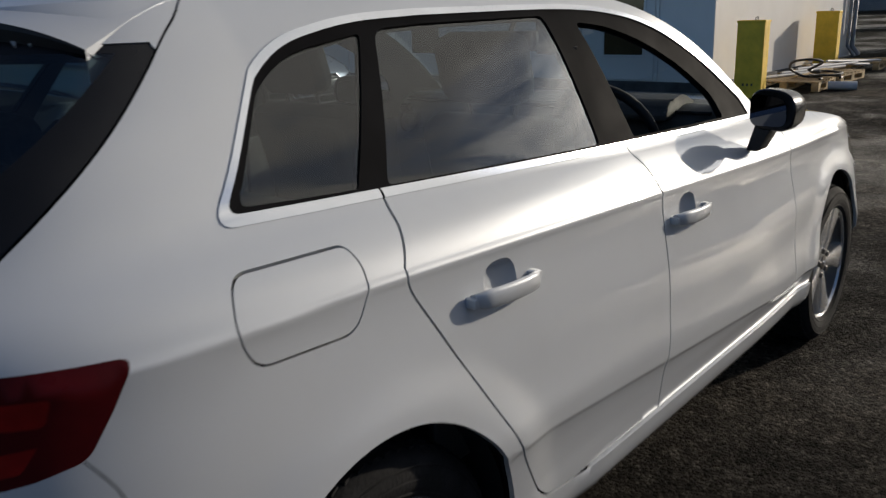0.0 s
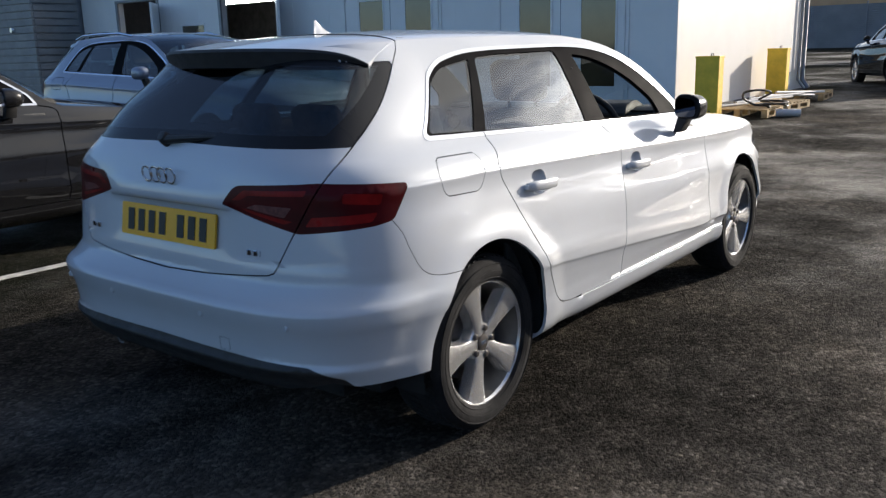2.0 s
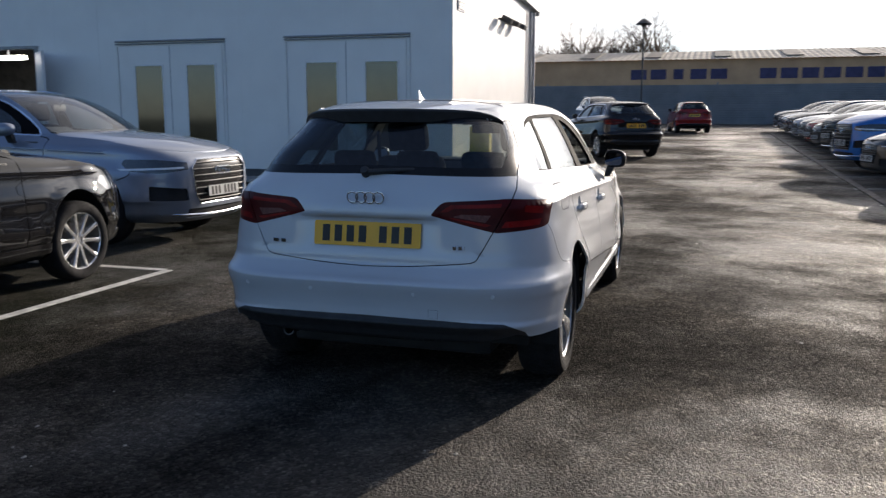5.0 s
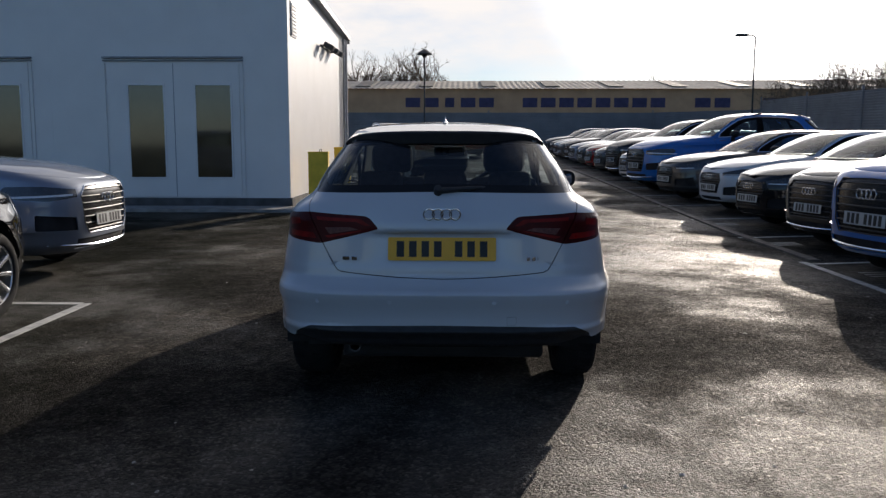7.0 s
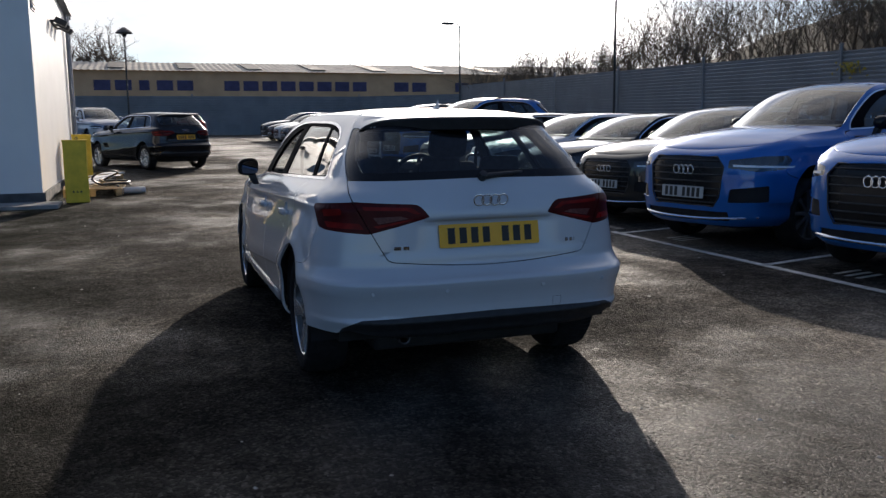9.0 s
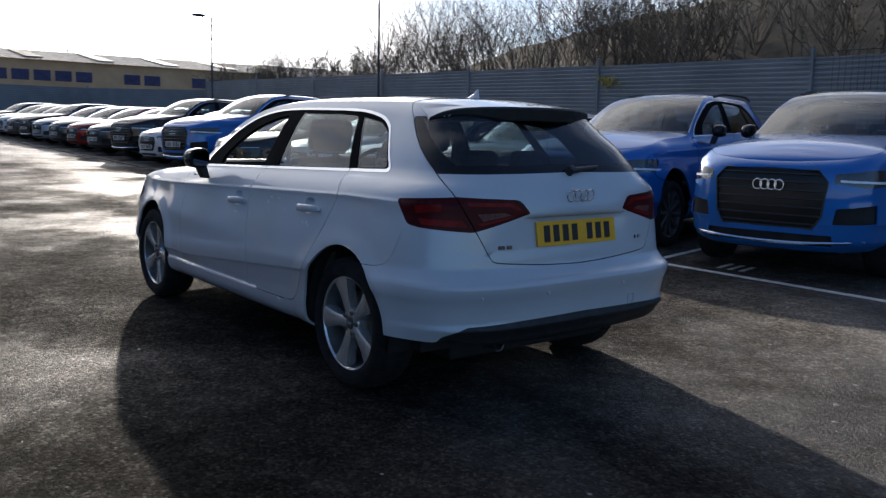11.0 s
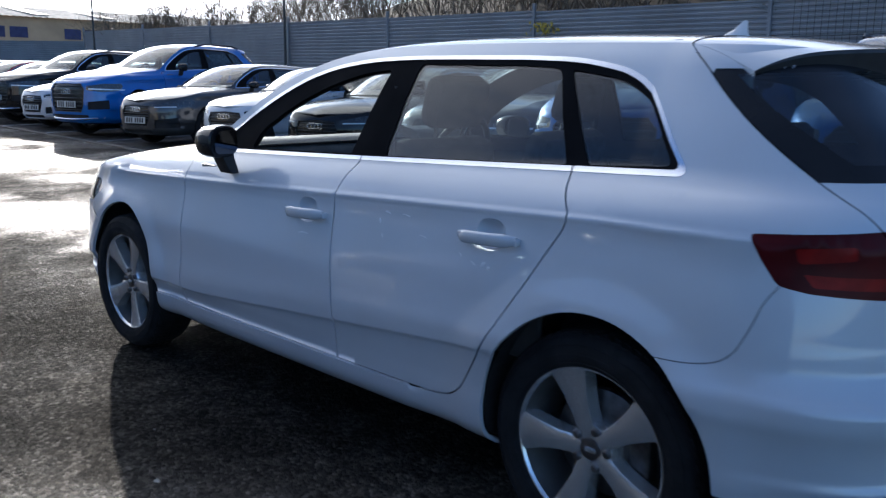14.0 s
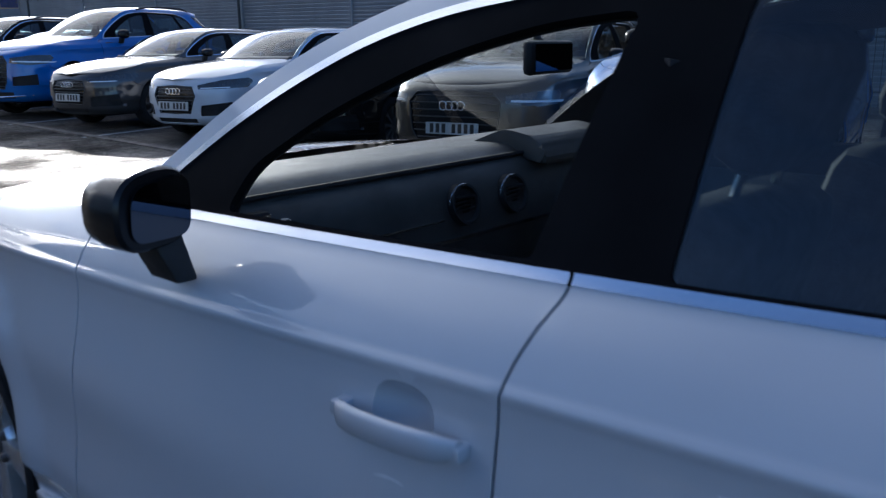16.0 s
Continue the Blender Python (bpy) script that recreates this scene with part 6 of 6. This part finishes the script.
fence = thing("sheet_fence", "tall blue-grey fence of ribbed metal sheet", "fence", kind="structure")
ys = [-16, -8, 0, 7.1, 14, 20.5, 26.6, 33, 40, 48]
for y0, y1 in zip(ys, ys[1:]):
    corrugated("fence_panel", (fence_x(y0), y0 + .03), (fence_x(y1), y1 - .03), 0, 3.12 + .004 * y0, .115, .045, M["fence_sheet"], fence)
    part("fence_post", boxed(fence_x(y1) - .09, fence_x(y1) - .01, y1 - .04, y1 + .04, gz(y1), gz(y1) + 3.3 + .004 * y1, bevel=.006), M["fence_sheet"], fence)
far = [(fence_x(48), 48), (14, 58), (2, 58.5), (-10, 58.6), (-40, 59)]
for a, b in zip(far, far[1:]):
    corrugated("fence_panel", a, b, 0, 2.75, .115, .045, M["fence_sheet"], fence)
for a in far[1:]:
    part("fence_post", boxed(a[0] - .04, a[0] + .04, a[1] - .12, a[1] - .04, gz(a[1]), gz(a[1]) + 2.9, bevel=.006), M["fence_sheet"], fence)

mesh_fence = thing("wire_fence", "thin dark wire mesh fence before the sheet fence", "fence")
for k in range(84):
    y = -6 + k * .15
    part("wire", tube(bmesh.new(), [(fence_x(y) - .3, y, 0), (fence_x(y) - .3, y, 3.25)], .006, 4), M["dark_steel"], mesh_fence)
for z in (.3, 1.3, 2.3, 3.2):
    part("rail", tube(bmesh.new(), [(fence_x(-6) - .3, -6, z), (fence_x(6.5) - .3, 6.5, z)], .012, 5), M["dark_steel"], mesh_fence)

ware = thing("warehouse", "long buff warehouse with a faded blue painted sign and pale roof", "building")
WY = 70.0
part("front_wall", boxed(-60, 75, WY, WY + .4, 0, 6.0), M["brick_buff"], ware)
part("sign_board", boxed(-20, 60, WY - .06, WY, 3.9, 5.35), M["brick_buff"], ware, "buff painted sign band")
for first, last, word in ((-5.10, 2.96, 5), (5.16, 17.87, 8), (20.11, 23.5, 2), (26.0, 36.0, 6)):
    step = (last - first) / word
    for k in range(word):
        thin = .25 if word == 5 and k == 2 else .40
        x = first + step * (k + .5)
        part("sign_bar", boxed(x - step * thin, x + step * thin, WY - .10, WY - .05, 4.38, 5.21, bevel=.02), M["sign_blue"], ware, "faded blue letter-sized bar")
rows, bm = [], bmesh.new()
n = 540
for i in range(n + 1):
    X = -60 + 135 * i / n
    o = .06 * (i % 2)
    rows.append([bm.verts.new((X, WY - .4, 5.95 + o)), bm.verts.new((X, WY + 9, 7.25 + o + .004 * max(0, X))), bm.verts.new((X, WY + 18, 5.9 + o))])
for a, b in zip(rows, rows[1:]):
    for k in range(2):
        bm.faces.new((a[k], b[k], b[k + 1], a[k + 1]))
part("roof", bm, M["roof_sheet"], ware, "pale ribbed roof sheets")
for k in range(18):
    X = -20 + k * 5.6
    m = Matrix.Translation((X, WY + 4.3, 6.66)) @ Matrix.Rotation(math.atan2(1.3, 9.4), 4, "X")
    part("rooflight", boxed(-.65, .65, -3.4, 3.4, .03, .1, m=m), M["roof_dirty"], ware, "dirty rooflight")


def lamp_post(x, y, high, arm):
    p = thing("lamp_post", "tall thin dark steel lamp post in the yard", "lamp post", "lamp posts", where=pose(x, y, gz(y)))
    bm = bmesh.new()
    tube(bm, [(0, 0, 0), (0, 0, 1.0), (0, 0, 1.02), (0, 0, high)], [.075, .075, .05, .038], 12)
    part("pole", bm, M["dark_steel"], p, smooth=True)
    if arm:
        part("arm", tube(bmesh.new(), [(0, 0, high - .03), (-.15, 0, high + .05), (-.5, 0, high + .06)], .03), M["dark_steel"], p, smooth=True)
        part("lantern", boxed(-.95, -.35, -.13, .13, high + .0, high + .12, bevel=.04), M["dark_steel"], p, "flat street lantern", True)
    else:
        bm = bmesh.new()
        lathe(bm, [(0, high + .26), (.08, high + .25), (.30, high + .10), (.44, high - .02), (.42, high - .06), (.16, high - .08), (.08, high - .22), (.05, high - .24)], 24, "z")
        part("lantern", bm, M["dark_steel"], p, "dark domed lantern", True)
    return p


lamp_post(-2.1, 43.9, 5.75, False)
lamp_post(14.15, 37.0, 5.95, True)
lamp_post(17.0, 26.5, 9.0, True)


# ---- winter trees and the scrub on the bank ----
def grow(bm, start, way, length, radius, depth, rng, spread=.6, leaves=None):
    """One limb and what grows from it."""
    pts, p, d = [start], start.copy(), way.normalized()
    k = 3 if depth > 1 else 2
    for i in range(k):
        d = (d + Vector((rng.gauss(0, .14), rng.gauss(0, .14), rng.gauss(.05, .08)))).normalized()
        p = p + d * length / k
        pts.append(p.copy())
    tube(bm, pts, [radius * (1 - .45 * i / k) for i in range(k + 1)], 5 if depth > 2 else 3)
    if leaves is not None and depth <= 1:
        leaves.extend(pts[1:])
    if depth > 0:
        for i in range(3 if depth > 1 else 4):
            at = pts[rng.randint(max(1, k - 2), k)]
            side = Vector((rng.gauss(0, 1), rng.gauss(0, 1), rng.gauss(.25, .6))).normalized()
            grow(bm, at, d * (1 - spread * .5) + side * spread, length * rng.uniform(.55, .8), radius * .52, depth - 1, rng, spread, leaves)


def bare_tree(x, y, high, seed):
    rng = random.Random(seed)
    t = thing("tree", "bare winter tree with a rounded crown of fine twigs", "tree", "far bare trees", where=pose(x, y, gz(y)))
    bm = bmesh.new()
    tube(bm, [(0, 0, 0), (.05, 0, high * .2), (0, .05, high * .38)], [.32, .24, .19], 8)
    part("trunk", bm, M["bark"], t, smooth=True)
    bm = bmesh.new()
    for k in range(15):
        u = k * 2.4
        grow(bm, Vector((0, 0, high * (.26 + .009 * k))), Vector((math.cos(u) * .75, math.sin(u) * .75, .8)), high * .25, .19, 4, rng, .62)
    part("crown", bm, M["twig"], t, "fine bare twigs")
    return t


for args in ((-9.6, 84, 10.5, 1), (-4.6, 84, 10.8, 3), (-14.5, 86, 9.5, 6), (22, 90, 8.5, 8)):
    bare_tree(*args)

bm = bmesh.new()
rows = []
rng = random.Random(11)
for j in range(34):
    y = -20 + j * 2.2
    h = 6.6 if y < 15 else 6.6 - 4.0 * min(1, (y - 15) / 30)
    rows.append([bm.verts.new((fence_x(y) + .5 + 1.7 * i + rng.uniform(-.3, .3), y, gz(y) + 1.6 + (h - 1.6) * min(1, i / 4.5) + rng.uniform(-.2, .2))) for i in range(9)])
for a, b in zip(rows, rows[1:]):
    for k in range(8):
        bm.faces.new((a[k], a[k + 1], b[k + 1], b[k]))
M["bank_soil"] = plain("brown_grass_bank", (.060, .048, .030), .95, vary=.45, scale=2.5, bump=.5, bump_scale=18)
tagged(part("bank", bm, M["bank_soil"], smooth=True), "brown overgrown bank behind the fence", "bank", kind="structure")


def scrub(name, y0, y1, count, high, seed, label, material, leafy):
    rng = random.Random(seed)
    bm, leaves = bmesh.new(), []
    for k in range(count):
        y = rng.uniform(y0, y1)
        x = fence_x(y) + rng.uniform(.5, 5.0)
        base = gz(y) + 2.0 + (.45 if y < 18 else .3) * (x - fence_x(y))
        h = high * rng.uniform(.45, 1.1)
        for q in range(3):
            d = Vector((rng.gauss(-.08, .3), rng.gauss(0, .3), 1))
            grow(bm, Vector((x, y, base)), d, h * .5, .022, 2, rng, .5, leaves)
    ob = part(name, bm, material, None, label)
    tagged(ob, label, "scrub", kind="stuff")
    if leafy:
        bm = bmesh.new()
        for p in leaves:
            for q in range(leafy):
                c = p + Vector((rng.gauss(0, .16), rng.gauss(0, .16), rng.gauss(0, .14)))
                u, v = Vector((rng.gauss(0, 1), rng.gauss(0, 1), rng.gauss(0, 1))).normalized(), Vector((rng.gauss(0, 1), rng.gauss(0, 1), rng.gauss(0, 1))).normalized()
                s = rng.uniform(.018, .045)
                bm.faces.new([bm.verts.new(c + u * s), bm.verts.new(c + v * s * .7), bm.verts.new(c - u * s), bm.verts.new(c - v * s * .7)])
        tagged(part(name + "_leaves", bm, M["leaf"]), "sparse dull leaves on the scrub", "leaves", kind="stuff")


scrub("scrub_near", -14, 14, 150, 4.4, 21, "tangle of brown winter scrub behind the fence", M["twig"], 1)
scrub("scrub_middle", 14, 30, 110, 4.4, 22, "tangle of brown winter scrub behind the fence", M["twig"], 1)
scrub("scrub_far", 30, 50, 90, 2.8, 23, "low brown winter scrub behind the fence", M["twig"], 1)
M["leaf_yellow"] = plain("yellow_ivy_leaf", (.42, .30, .03), .6, vary=.3)
bm = bmesh.new()
for k in range(70):
    c = Vector((fence_x(13.5) - .08 + rng.uniform(-.06, .02), 13.5 + rng.gauss(0, .3), 2.75 + rng.gauss(0, .09)))
    u, v = Vector((rng.gauss(0, .3), rng.gauss(0, 1), rng.gauss(0, 1))).normalized() * .055, Vector((rng.gauss(0, .3), rng.gauss(0, 1), rng.gauss(0, 1))).normalized() * .045
    bm.faces.new([bm.verts.new(c + u), bm.verts.new(c + v), bm.verts.new(c - u), bm.verts.new(c - v)])
tagged(part("ivy", bm, M["leaf_yellow"]), "small clump of yellow ivy leaves on the fence", "ivy", kind="stuff")
